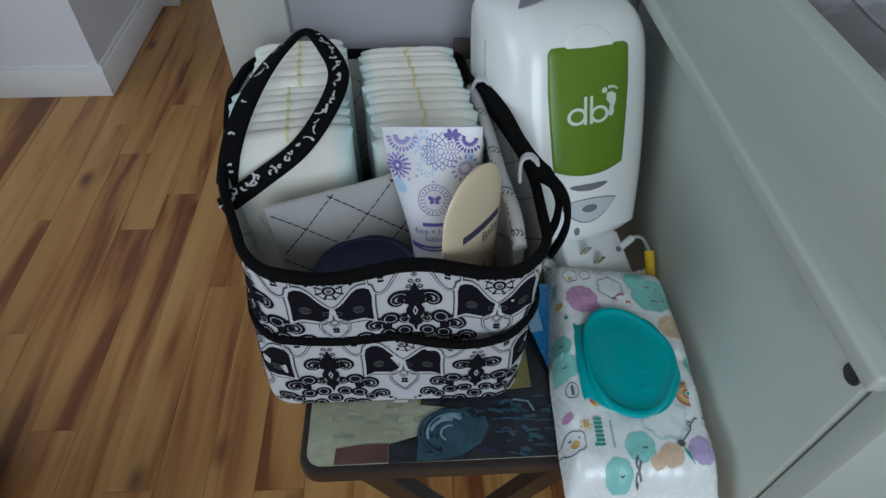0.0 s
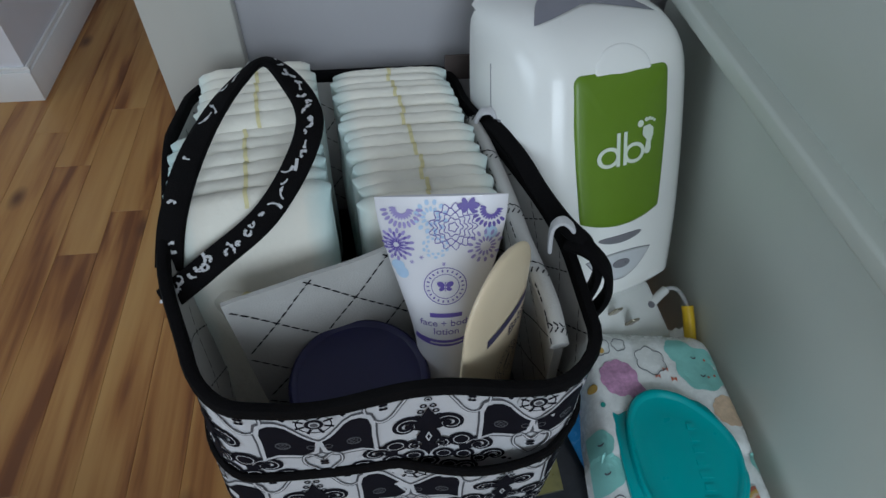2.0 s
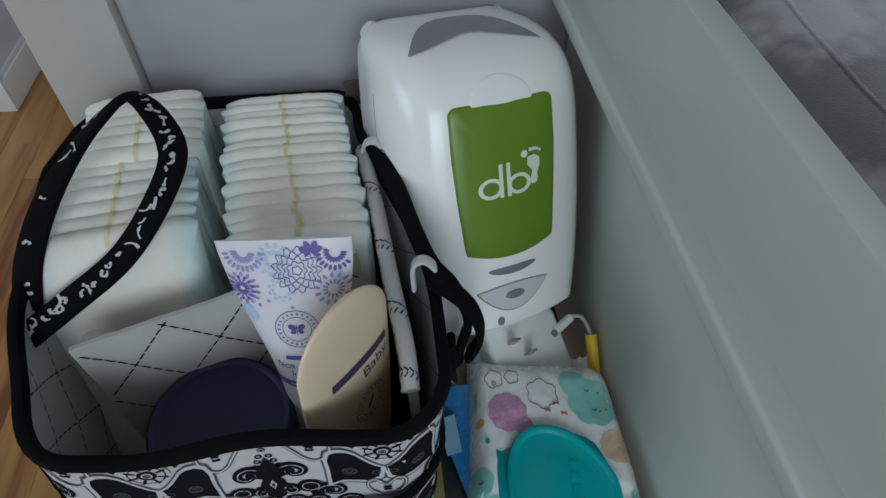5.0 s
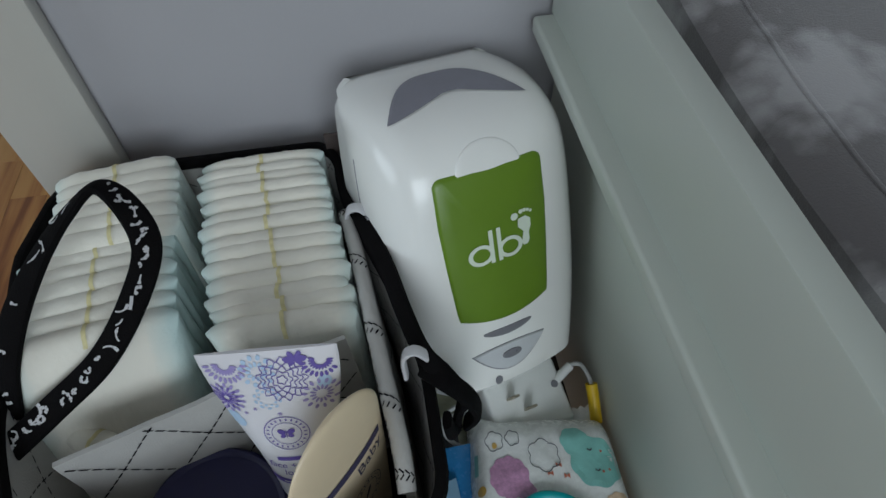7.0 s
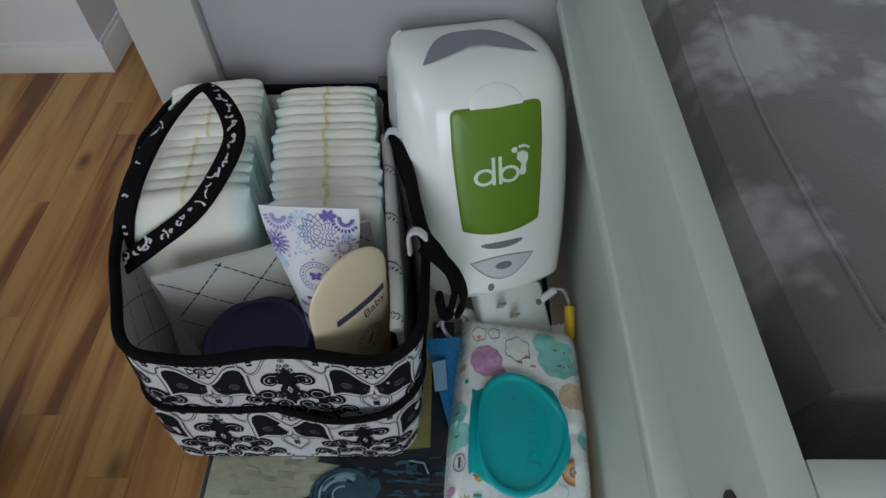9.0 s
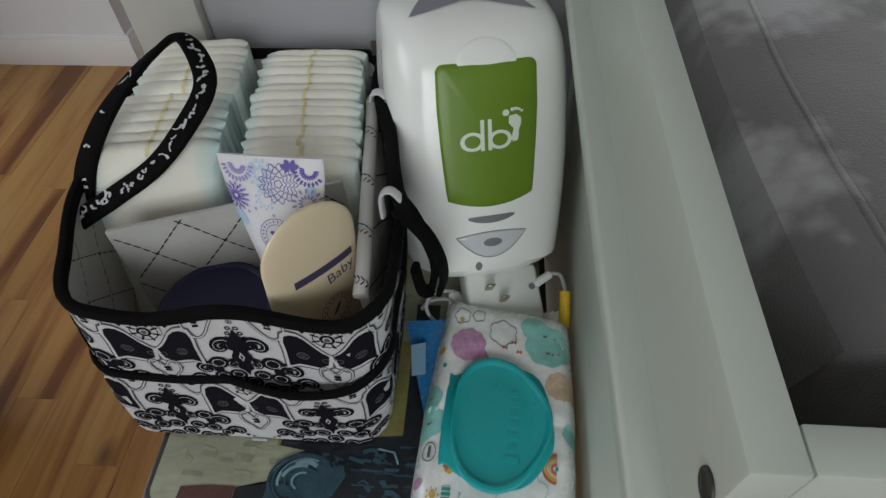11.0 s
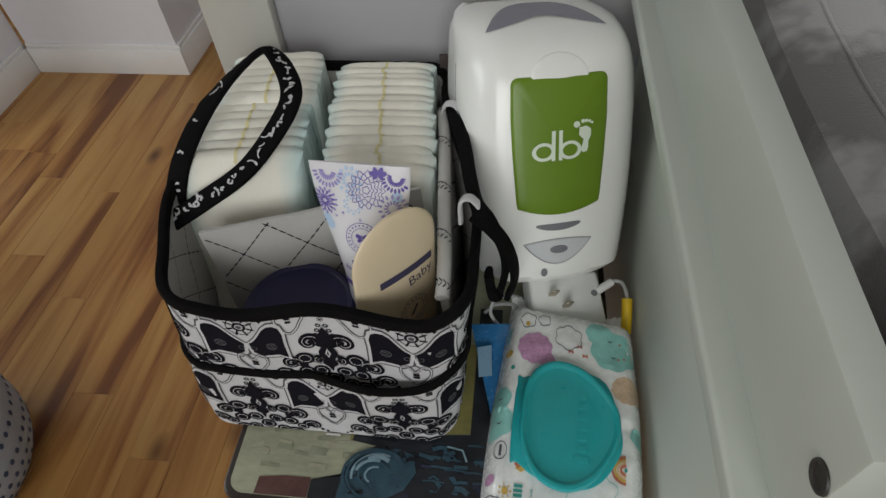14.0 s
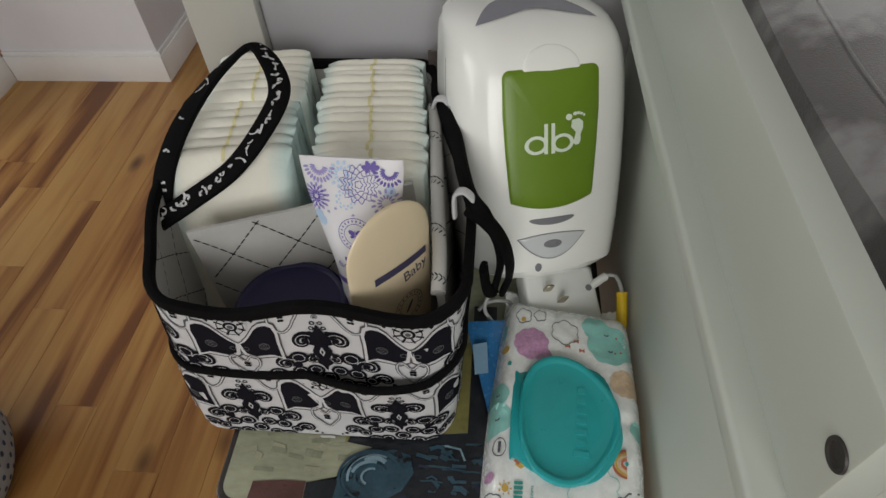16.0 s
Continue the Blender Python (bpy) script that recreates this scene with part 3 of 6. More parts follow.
# stitched seam along each raised side
for side in (-1, 1):
    for vv in (0.80,):
        line = []
        for i in range(3, 58):
            u, v = -1 + 2 * i / 60, side * vv
            x, y = u * 0.405, v * 0.196
            edge = max(min(1 - abs(u) ** 10, 1 - abs(v) ** 8), 0)
            z = (0.055 + 0.022 * abs(v) ** 2.2 + 0.010 * abs(u) ** 4) * edge ** 0.28
            w = noise.noise(Vector((x * 9, y * 9, 3.1))) * 0.005 + noise.noise(Vector((x * 30, y * 30, 1.1))) * 0.0015
            line.append(Vector((x, y, z + w * edge + 0.0002)))
        part("seam", sweep(bmesh.new(), line, 0.0022, 0.0030, sides=8), MAT["minky"], pad, "raised grey seam")
line = []
for j in range(3, 32):
    u, v = -0.90, -1 + 2 * j / 34
    x, y = u * 0.405, v * 0.196
    edge = max(min(1 - abs(u) ** 10, 1 - abs(v) ** 8), 0)
    z = (0.055 + 0.022 * abs(v) ** 2.2 + 0.010 * abs(u) ** 4) * edge ** 0.28
    w = noise.noise(Vector((x * 9, y * 9, 3.1))) * 0.005 + noise.noise(Vector((x * 30, y * 30, 1.1))) * 0.0015
    line.append(Vector((x, y, z + w * edge + 0.0002)))
part("seam", sweep(bmesh.new(), line, 0.0022, 0.0030, sides=8), MAT["minky"], pad, "raised grey seam")

# grey knit rug before the dresser
rug = tagged(part("rug", boxed(0.30, 1.5, -1.2, 0.115, 0.0005, 0.014, 0.004), MAT["rug"]), "grey tweed-knit rug lying before the dresser", "rug")

# ---- side table ----
TBX0, TBX1, TBY0, TBY1 = -0.075, 0.236, 0.207, 0.575
table = thing("side_table", "small dark wooden folding table with a painted wine bottle top", "side table", ((TBX0 + TBX1) / 2, (TBY0 + TBY1) / 2, 0))
table_off = Matrix.Translation((-(TBX0 + TBX1) / 2, -(TBY0 + TBY1) / 2, 0))


def rounded_rect(x0, x1, y0, y1, r, n=6):
    out = []
    for cx, cy, a in ((x1 - r, y1 - r, 0), (x0 + r, y1 - r, 90), (x0 + r, y0 + r, 180), (x1 - r, y0 + r, 270)):
        for k in range(n + 1):
            t = radians(a + 90 * k / n)
            out.append((cx + r * math.cos(t), cy + r * math.sin(t)))
    return out


def slab(x0, x1, y0, y1, z0, z1, r, ease=0.003):
    rings = []
    for inset, z in ((ease, z0), (0, z0 + ease), (0, z1 - ease), (ease * 0.3, z1 - ease * 0.3), (ease, z1)):
        rings.append([(x, y, z) for x, y in rounded_rect(x0 + inset, x1 - inset, y0 + inset, y1 - inset, max(r - inset, 0.001))])
    return loft(bmesh.new(), rings, cap=(True, True))


def tpart(name, bm, mat, label=""):
    bm.transform(table_off)
    return part(name, bm, mat, table, label)


tpart("tabletop", slab(TBX0, TBX1, TBY0, TBY1, TABLE_Z - 0.020, TABLE_Z - 0.0012, 0.016), MAT["dark_wood"])
tpart("painted_panel", slab(TBX0 + 0.006, TBX1 - 0.006, TBY0 + 0.006, TBY1 - 0.006, TABLE_Z - 0.0011, TABLE_Z - 0.0002, 0.012, 0.0003), MAT["ground"], "cream-green painted picture panel")


def bar(a, b, w, t):
    a, b = Vector(a), Vector(b)
    d = (b - a).normalized()
    side = d.cross(Vector((0, 1, 0))).normalized()
    rings = []
    for p in (a, b):
        rings.append([p + side * (w / 2 * sx) + Vector((0, 1, 0)) * (t / 2 * sy) for sx, sy in ((-1, -1), (1, -1), (1, 1), (-1, 1))])
    bm = loft(bmesh.new(), rings, cap=(True, True))
    bmesh.ops.bevel(bm, geom=list(bm.edges), offset=0.0015, segments=1, affect="EDGES")
    return bm


for y in (TBY0 + 0.03, TBY1 - 0.03):
    tpart("leg", bar((TBX0 + 0.03, y, TABLE_Z - 0.024), (TBX1 - 0.01, y, 0.006), 0.026, 0.016), MAT["dark_wood"])
    tpart("leg", bar((TBX1 - 0.03, y + 0.018, TABLE_Z - 0.024), (TBX0 + 0.01, y + 0.018, 0.006), 0.026, 0.016), MAT["dark_wood"])
tpart("apron", boxed(TBX0 + 0.02, TBX0 + 0.038, TBY0 + 0.012, TBY1 - 0.012, TABLE_Z - 0.046, TABLE_Z - 0.0203, 0.002), MAT["dark_wood"])
tpart("apron", boxed(TBX1 - 0.038, TBX1 - 0.02, TBY0 + 0.012, TBY1 - 0.012, TABLE_Z - 0.046, TABLE_Z - 0.0203, 0.002), MAT["dark_wood"])

# the painting: a dark bottle lying with its corked neck to the west, olive labels behind it
tc0 = ((TBX0 + TBX1) / 2, (TBY0 + TBY1) / 2)
pic = Print(lambda x, y, lift: (x - tc0[0], y - tc0[1], TABLE_Z - 0.0002 + lift), 0.00022)
pic.poly("paint_olive", [(0.02, 0.262), (0.118, 0.276), (0.118, 0.36), (0.02, 0.36)])
pic.poly("paint_dark", [(0.118, 0.27), (0.139, 0.27), (0.139, 0.40), (0.118, 0.40)])
pic.poly("paint_dark", [(0.022, 0.262), (0.05, 0.258), (0.075, 0.268), (0.04, 0.285), (0.025, 0.275)], 1)
body_line = [(-0.004, 0.2125), (-0.004, 0.228), (0.017, 0.232), (0.024, 0.244), (0.036, 0.256), (0.054, 0.264), (0.09, 0.272), (0.142, 0.277), (0.150, 0.262), (0.150, 0.2135)]
pic.poly("paint_dark", body_line, 2)
for k in range(46):
    x0, y0 = random.uniform(0.022, 0.142), random.uniform(0.2165, 0.262)
    if y0 < 0.232 + (x0 - 0.018) * 0.75:
        q = random.uniform(0.004, 0.012)
        pic.stroke(random.choice(("paint_blue", "paint_dark", "paint_blue", "paint_indigo")), [(x0, y0), (x0 + q * 0.5, y0 + random.uniform(-0.002, 0.003)), (x0 + q, y0 + random.uniform(-0.004, 0.002))], random.uniform(0.0015, 0.0045), 4 + 0.1 * k)
for k in range(60):
    x0, y0 = random.uniform(TBX0 + 0.012, 0.11), random.uniform(TBY0 + 0.012, 0.30)
    if y0 > 0.236 + max(x0 - 0.01, 0) * 0.8:
        q = random.uniform(0.006, 0.016)
        pic.stroke(random.choice(("paint_wash", "paint_cream")), [(x0, y0), (x0 + q, y0 + random.uniform(-0.003, 0.003))], random.uniform(0.002, 0.006), 0.02 * k)
pic.poly("paint_blue", [(0.018, 0.2135), (0.020, 0.230), (0.028, 0.243), (0.041, 0.253), (0.060, 0.258), (0.074, 0.254), (0.078, 0.240), (0.070, 0.226), (0.055, 0.217), (0.04, 0.2135)], 3)
for k in range(9):
    cxk, cyk, rk = 0.047 + random.uniform(-0.003, 0.003), 0.235, 0.008 + 0.0022 * k
    pic.ring("paint_pale" if k % 3 == 0 else "paint_blue", cxk, cyk, rk, 0.0016 + random.random() * 0.0012, 9 + k % 2, a0=random.uniform(0.3, 1.4), a1=random.uniform(2.6, 4.4), ry=rk * 0.8)
pic.ring("paint_pale", 0.047, 0.236, 0.0135, 0.0035, 12, 0.9, 2.2)
pic.stroke("paint_pale", [(0.094, 0.262), (0.102, 0.263), (0.113, 0.261), (0.117, 0.252)], 0.0016, 5)
for k in range(12):
    x0 = random.uniform(0.08, 0.13)
    y0 = random.uniform(0.222, 0.27)
    pic.stroke("paint_blue", [(x0, y0), (x0 + 0.008, y0 + 0.0006), (x0 + random.uniform(0.012, 0.022), y0 - 0.0004)], random.uniform(0.001, 0.0026), 4)
pic.poly("paint_cork", [(-0.047, 0.213), (-0.046, 0.2265), (-0.024, 0.229), (-0.0045, 0.229), (-0.0045, 0.2135)], 2)
pic.done(table, {"paint_olive": "painted_label", "paint_dark": "painted_bottle", "paint_blue": "painted_bottle_light", "paint_pale": "painted_highlight", "paint_cork": "painted_cork", "paint_indigo": "painted_shade", "paint_wash": "painted_wash", "paint_cream": "painted_cream"})

# ---- caddy bag ----
BAG_Z = TABLE_Z + 0.0006
BAG_H = 0.149


class BagShape:
    """A soft box, rounded at the corners; p runs along the outline from the middle of the front, h from base to rim."""

    @staticmethod
    def frame_at(h):
        f = max(0.0, min(1.0, h)) ** 1.1
        x0, x1 = -0.106 - 0.024 * f, 0.106 + 0.014 * f
        y0, y1 = 0.268 + 0.014 * f, 0.572 + 0.022 * f
        return (x0 + x1) / 2, (y0 + y1) / 2, (x1 - x0) / 2, (y1 - y0) / 2, 0.025 + 0.009 * f

    @staticmethod
    def rim_wave(x, y):
        front = math.exp(-((y - 0.28) / 0.035) ** 2)
        wave = 0.0065 * math.cos((x - 0.022) / 0.122 * math.tau) - 0.010 * math.exp(-((x + 0.13) / 0.03) ** 2)
        back = max(0.0, min(1.0, (y - 0.50) / 0.07))
        return front * wave - 0.014 * back

    @classmethod
    def at(cls, p, h, lift=0.0):
        cx, cy, a, b, r = cls.frame_at(h)
        la, lb, q = a - r, b - r, r * math.pi / 2
        sgn, s = (1 if p >= 0 else -1), abs(p)
        if s <= la:
            x, y, nx, ny = s, -b, 0.0, -1.0
        elif s <= la + q:
            t = (s - la) / r
            x, y, nx, ny = la + r * math.sin(t), -lb - r * math.cos(t), math.sin(t), -math.cos(t)
        elif s <= la + q + 2 * lb:
            x, y, nx, ny = a, -lb + (s - la - q), 1.0, 0.0
        elif s <= la + 2 * q + 2 * lb:
            t = (s - la - q - 2 * lb) / r
            x, y, nx, ny = la + r * math.cos(t), lb + r * math.sin(t), math.cos(t), math.sin(t)
        else:
            x, y, nx, ny = la - (s - la - 2 * q - 2 * lb), b, 0.0, 1.0
        X, Y = cx + sgn * x, cy + y
        pull = max(0.0, min(1.0, (0.40 - Y) / 0.12))
        flare = max(0.0, min(1.0, (Y - 0.39) / 0.12))
        if X < 0:
            X *= 1 - 0.25 * h * pull * pull * (3 - 2 * pull) + 0.11 * max(h, 0.0) * flare * flare * (3 - 2 * flare)
        push = max(0.0, min(1.0, (Y - 0.36) / 0.20))
        if X > 0:
            X *= 1 - 0.36 * max(h, 0.0) ** 0.6 * push * push * (3 - 2 * push)
        z = BAG_Z + BAG_H * h + h * cls.rim_wave(X, Y)
        sag = (noise.noise(Vector((X * 17, Y * 17, z * 23))) * 0.0035) * math.sin(math.pi * min(max(h, 0), 1))
        d = lift + sag
        return Vector((X + sgn * nx * d, Y + ny * d, z))

    @classmethod
    def length(cls, h):
        cx, cy, a, b, r = cls.frame_at(h)
        return 4 * (a - r) + 4 * (b - r) + 2 * math.pi * r

    @classmethod
    def ring(cls, h, lift=0.0, n=120):
        full = cls.length(h)
        return [cls.at(-full / 2 + full * k / n + 1e-6, h, lift) for k in range(n)]


bag = thing("diaper_caddy", "white canvas caddy with black damask print and black binding", "storage caddy", (0, 0.42, BAG_Z))
bag_off = Matrix.Translation((0, -0.42, -BAG_Z))


def bpart(name, bm, mat, label="", parent=None):
    bm.transform(bag_off)
    return part(name, bm, mat, parent or bag, label)


levels = [0.0, 0.03, 0.1, 0.2, 0.32, 0.45, 0.6, 0.75, 0.88, 1.0]
bm = bmesh.new()
base_in = [p * 1.0 for p in BagShape.ring(0.0, -0.006)]
for v in base_in:
    v.z = BAG_Z
loft(bm, [base_in, BagShape.ring(0.03, -0.001)] + [BagShape.ring(h) for h in levels[2:]], cap=(True, False))
bpart("body", bm, MAT["canvas"])
bm = bmesh.new()
loft(bm, [BagShape.ring(h, -0.004) for h in levels[::-1]], cap=(False, True))
bpart("lining", bm, MAT["lining"], "off-white lining with black cross stitching")
rim = BagShape.ring(1.0, -0.002)
bpart("rim_binding", sweep(bmesh.new(), rim, 0.011, 0.0075, closed=True, power=2.6), MAT["black"], "black fabric binding")
# the wide front pocket, standing a little off the body
bm = bmesh.new()


def pocket(p, h):
    gape = 0.0015 + 0.006 * max(0.0, math.cos(min(abs(p - 0.055) / 0.05, 1) * math.pi / 2)) * (max(h, 0.1) / 0.45) ** 2
    return BagShape.at(p, h, gape)


def pocket_top(p):
    return 0.575 + 0.045 * ((p + 0.0) / 0.16) ** 2 - 0.02 * math.cos(p / 0.16 * 2.2) + (0.03 * p / 0.16)


PP = [-0.235 + 0.47 * k / 70 for k in range(71)]
rows = []
for j in range(9):
    rows.append([pocket(p, 0.012 + (pocket_top(p) - 0.012) * j / 8) for p in PP])
loft(bm, rows, closed=False)
bpart("front_pocket", bm, MAT["canvas"])
bpart("pocket_binding", sweep(bmesh.new(), [pocket(p, pocket_top(p)) for p in PP], 0.0085, 0.005, power=2.6), MAT["black"], "black fabric binding")


class Motif:
    """A printed motif about its own middle: a is across, b downwards, in print units."""

    def __init__(self, pr, x, z, down, across=0.000196):
        self.pr, self.x, self.z, self.sx, self.sz = pr, x, z, across, down
        self.flat = 0.92 * across / down

    def map(self, pts):
        return [(self.x + a * self.sx, self.z - b * self.sz) for a, b in pts]

    def poly(self, ink, pts, level=0):
        self.pr.poly(ink, self.map(pts), level)

    def line(self, ink, pts, w, level=0, closed=False, taper=False):
        self.pr.stroke(ink, self.map(pts), w, level, closed, taper)

    def round_line(self, ink, pts, w, level=0, closed=False):
        path = [(v.x, v.y) for v in smooth_path([(a, b, 0) for a, b in pts], 5, closed)]
        self.line(ink, path, w, level, closed)

    def oval(self, ink, a, b, r, level=0, n=18):
        self.poly(ink, [(a + r * math.cos(k / n * math.tau), b + r * self.flat * math.sin(k / n * math.tau)) for k in range(n)], level)

    def ring(self, ink, a, b, r, w, level=0, n=24, a0=0.0, a1=math.tau):
        full = abs(a1 - a0 - math.tau) < 1e-3
        self.line(ink, [(a + r * math.cos(a0 + (a1 - a0) * k / n), b + self.flat * r * math.sin(a0 + (a1 - a0) * k / n)) for k in range(n if full else n + 1)], w, level, full)

    def bead(self, a, b, r, level=0):
        """A dark oval inside a fine dark outline."""
        self.oval("ink", a, b, r, level)
        self.ring("ink_white", a, b, r * 0.60, 0.0005, level + 1, 16)

    def curl(self, a, b, r, w, start, hand, turns=1.25, level=0):
        pts = []
        for k in range(26):
            f = k / 25
            t = start + hand * f * turns * math.tau
            q = r * (1 - 0.80 * f)
            pts.append((a + q * math.cos(t), b + self.flat * q * math.sin(t)))
        self.line("ink", pts[::-1], w, level, taper=True)
        self.line("ink_white", pts[::-1][5:-3], 0.0005, level + 1)
        self.oval("ink", pts[-1][0], pts[-1][1], r * 0.30, level + 2, n=10)


def grown(pts, f):
    ca, cb = sum(p[0] for p in pts) / len(pts), sum(p[1] for p in pts) / len(pts)
    return [(ca + (a - ca) * f, cb + (b - cb) * f) for a, b in pts]


def medallion(pr, x, z, down):
    """A spoked wheel over two dark hearts, with a small shield below and petals at the sides."""
    m = Motif(pr, x, z, down)
    leaf = [(9, 60), (28, 52), (46, 40), (62, 27), (78, 14), (98, 6), (122, 6), (142, 14), (150, 34), (148, 62), (150, 108), (116, 98), (84, 100), (50, 104), (18, 92)]
    petal = [(135, -8), (150, 20), (178, 33), (205, 24), (226, 4), (246, -20), (215, -32), (180, -40), (150, -32)]
    for s in (-1, 1):
        heart = [(s * a, b) for a, b in leaf]
        m.poly("ink_grey", grown(heart, 1.27), 0)
        m.poly("ink_white", grown(heart, 1.17), 1)
        m.poly("ink", heart, 2)
        m.ring("ink_grey", s * 97, 68, 19, 0.0006, 3, 18)
        for q in range(4):
            m.ring("ink_grey", s * 97 + 9 * math.cos(q * 1.571 + 0.8), 68 + 6.4 * math.sin(q * 1.571 + 0.8), 5.5, 0.0005, 3, 8)
        m.ring("ink_grey", s * 24, 76, 11, 0.0006, 3, 14)
        m.curl(s * 98, -20, 26, 0.0026, 2.2 if s > 0 else 0.94, s, 1.1, 0)
        shape = [(s * a, b) for a, b in petal]
        m.round_line("ink_grey", shape, 0.0026, 0, True)
        m.round_line("ink_white", shape, 0.0010, 1, True)
        for q in range(4):
            m.oval("ink", s * 186 + 7 * math.cos(q * 1.571 + 0.8), -6 + 7 * math.sin(q * 1.571 + 0.8), 7, 1, n=9)
        m.oval("ink_white", s * 186, -6, 3, 2, n=8)
    m.oval("ink_white", 0, 0, 59, 4, n=30)
    m.ring("ink", 0, 0, 47, 0.0008, 5)
    for q in range(8):
        t = q / 8 * math.tau + 0.39
        m.line("ink", [(28 * math.cos(t), 28 * m.flat * math.sin(t)), (56 * math.cos(t), 56 * m.flat * math.sin(t))], 0.0017, 5)
    m.oval("ink", 0, 0, 26, 6)
    m.oval("ink_white", 0, 0, 15, 7)
    m.oval("ink_grey", 0, 0, 11, 8)
    shield = [(-52, 112), (-36, 101), (-20, 108), (-6, 120), (6, 120), (20, 108), (36, 101), (54, 112), (52, 136), (30, 156), (2, 174), (-28, 156), (-50, 136)]
    m.round_line("ink_grey", shield, 0.0024, 3, True)
    m.round_line("ink_white", shield, 0.0009, 4, True)
    for q in range(4):
        m.oval("ink", 2 + 8 * math.cos(q * 1.571 + 0.8), 137 + 7 * math.sin(q * 1.571 + 0.8), 7.5, 3, n=9)


def scroll_tree(pr, x, z, down):
    """A stepped tree of scrolls and beads about a small diamond."""
    m = Motif(pr, x, z, down)
    m.bead(0, -106, 11)
    for s in (-1, 1):
        for a, b in ((13, -87), (21, -71), (30, -56)):
            m.ring("ink", s * a, b, 7.5, 0.0010, 0, 12)
        m.curl(s * 60, -32, 44, 0.0076, 2.5 if s > 0 else 0.64, s, 1.2)
        m.bead(s * 94, 22, 38)
        m.curl(s * 37, 28, 25, 0.0044, 4.4 if s > 0 else 5.0, s, 1.0, 3)
        m.curl(s * 150, 44, 46, 0.0076, 2.5 if s > 0 else 0.64, s, 1.2)
        m.bead(s * 44, 70, 33)
        m.bead(s * 104, 76, 34)
        m.curl(s * 200, 88, 38, 0.0066, 2.5 if s > 0 else 0.64, s, 1.1)
        m.bead(s * 152, 96, 26)
        m.oval("ink", s * 232, 104, 9, n=10)
        m.oval("ink", s * 252, 110, 6, n=10)
    m.bead(0, 98, 34)
    for s in (-1, 1):
        m.bead(s * 62, 116, 32)
        m.curl(s * 118, 128, 40, 0.0066, 2.5 if s > 0 else 0.64, s, 1.1)
        m.bead(s * 30, 146, 26)
    half = [(0, -86), (16, -64), (36, -44), (18, -40), (16, -26), (34, -4), (34, 6), (16, 26), (28, 40), (10, 50), (0, 70)]
    m.poly("ink", half + [(-a, b) for a, b in half[-2:0:-1]], 4)
    m.poly("ink_white", [(0, -15), (10, 0), (0, 15), (-10, 0)], 5)
    m.poly("ink", [(0, -8), (5, 0), (0, 8), (-5, 0)], 6)


def in_bag(v):
    return Vector(v) - Vector((0, 0.42, BAG_Z))


PITCH = 0.1190


def print_at(X, z):
    """The place along the outline that lies at X on the front."""
    h = min(max((z - BAG_Z) / BAG_H, 0.014), 0.985)
    return (X / (1 - 0.25 * h) if X < 0 else X) - BagShape.frame_at(h)[0], h


def on_body(X, z, lift):
    p, h = print_at(X, z)
    return in_bag(BagShape.at(p, h, lift + 0.0003))


def on_pocket(X, z, lift):
    p, h = print_at(X, z)
    p = max(-0.234, min(0.234, p))
    h = min(h, pocket_top(p))
    return in_bag(pocket(p, h) + (BagShape.at(p, 0.2, lift + 0.0003) - BagShape.at(p, 0.2)))


# the print runs round the body above the pocket, and again on the pocket
upper, lower = Print(on_body, 0.00016), Print(on_pocket, 0.00016)
for k in range(-3, 5):
    medallion(upper, -0.038 + PITCH * k, 0.6975, 0.00033)
    scroll_tree(upper, 0.0215 + PITCH * (k - 1), 0.6665, 0.00031)
for k in range(-1, 3):
    medallion(lower, 0.010 + PITCH * (k - 0.5) * 0.97 + 0.0577, 0.6335, 0.00034)
    scroll_tree(lower, 0.010 + PITCH * (k - 0.5) * 0.97, 0.6000, 0.00035)
upper.done(bag, {"ink": "black_print", "ink_white": "white_print", "ink_grey": "grey_print"})
lower.done(bag, {"ink": "pocket_black_print", "ink_white": "pocket_white_print", "ink_grey": "pocket_grey_print"})


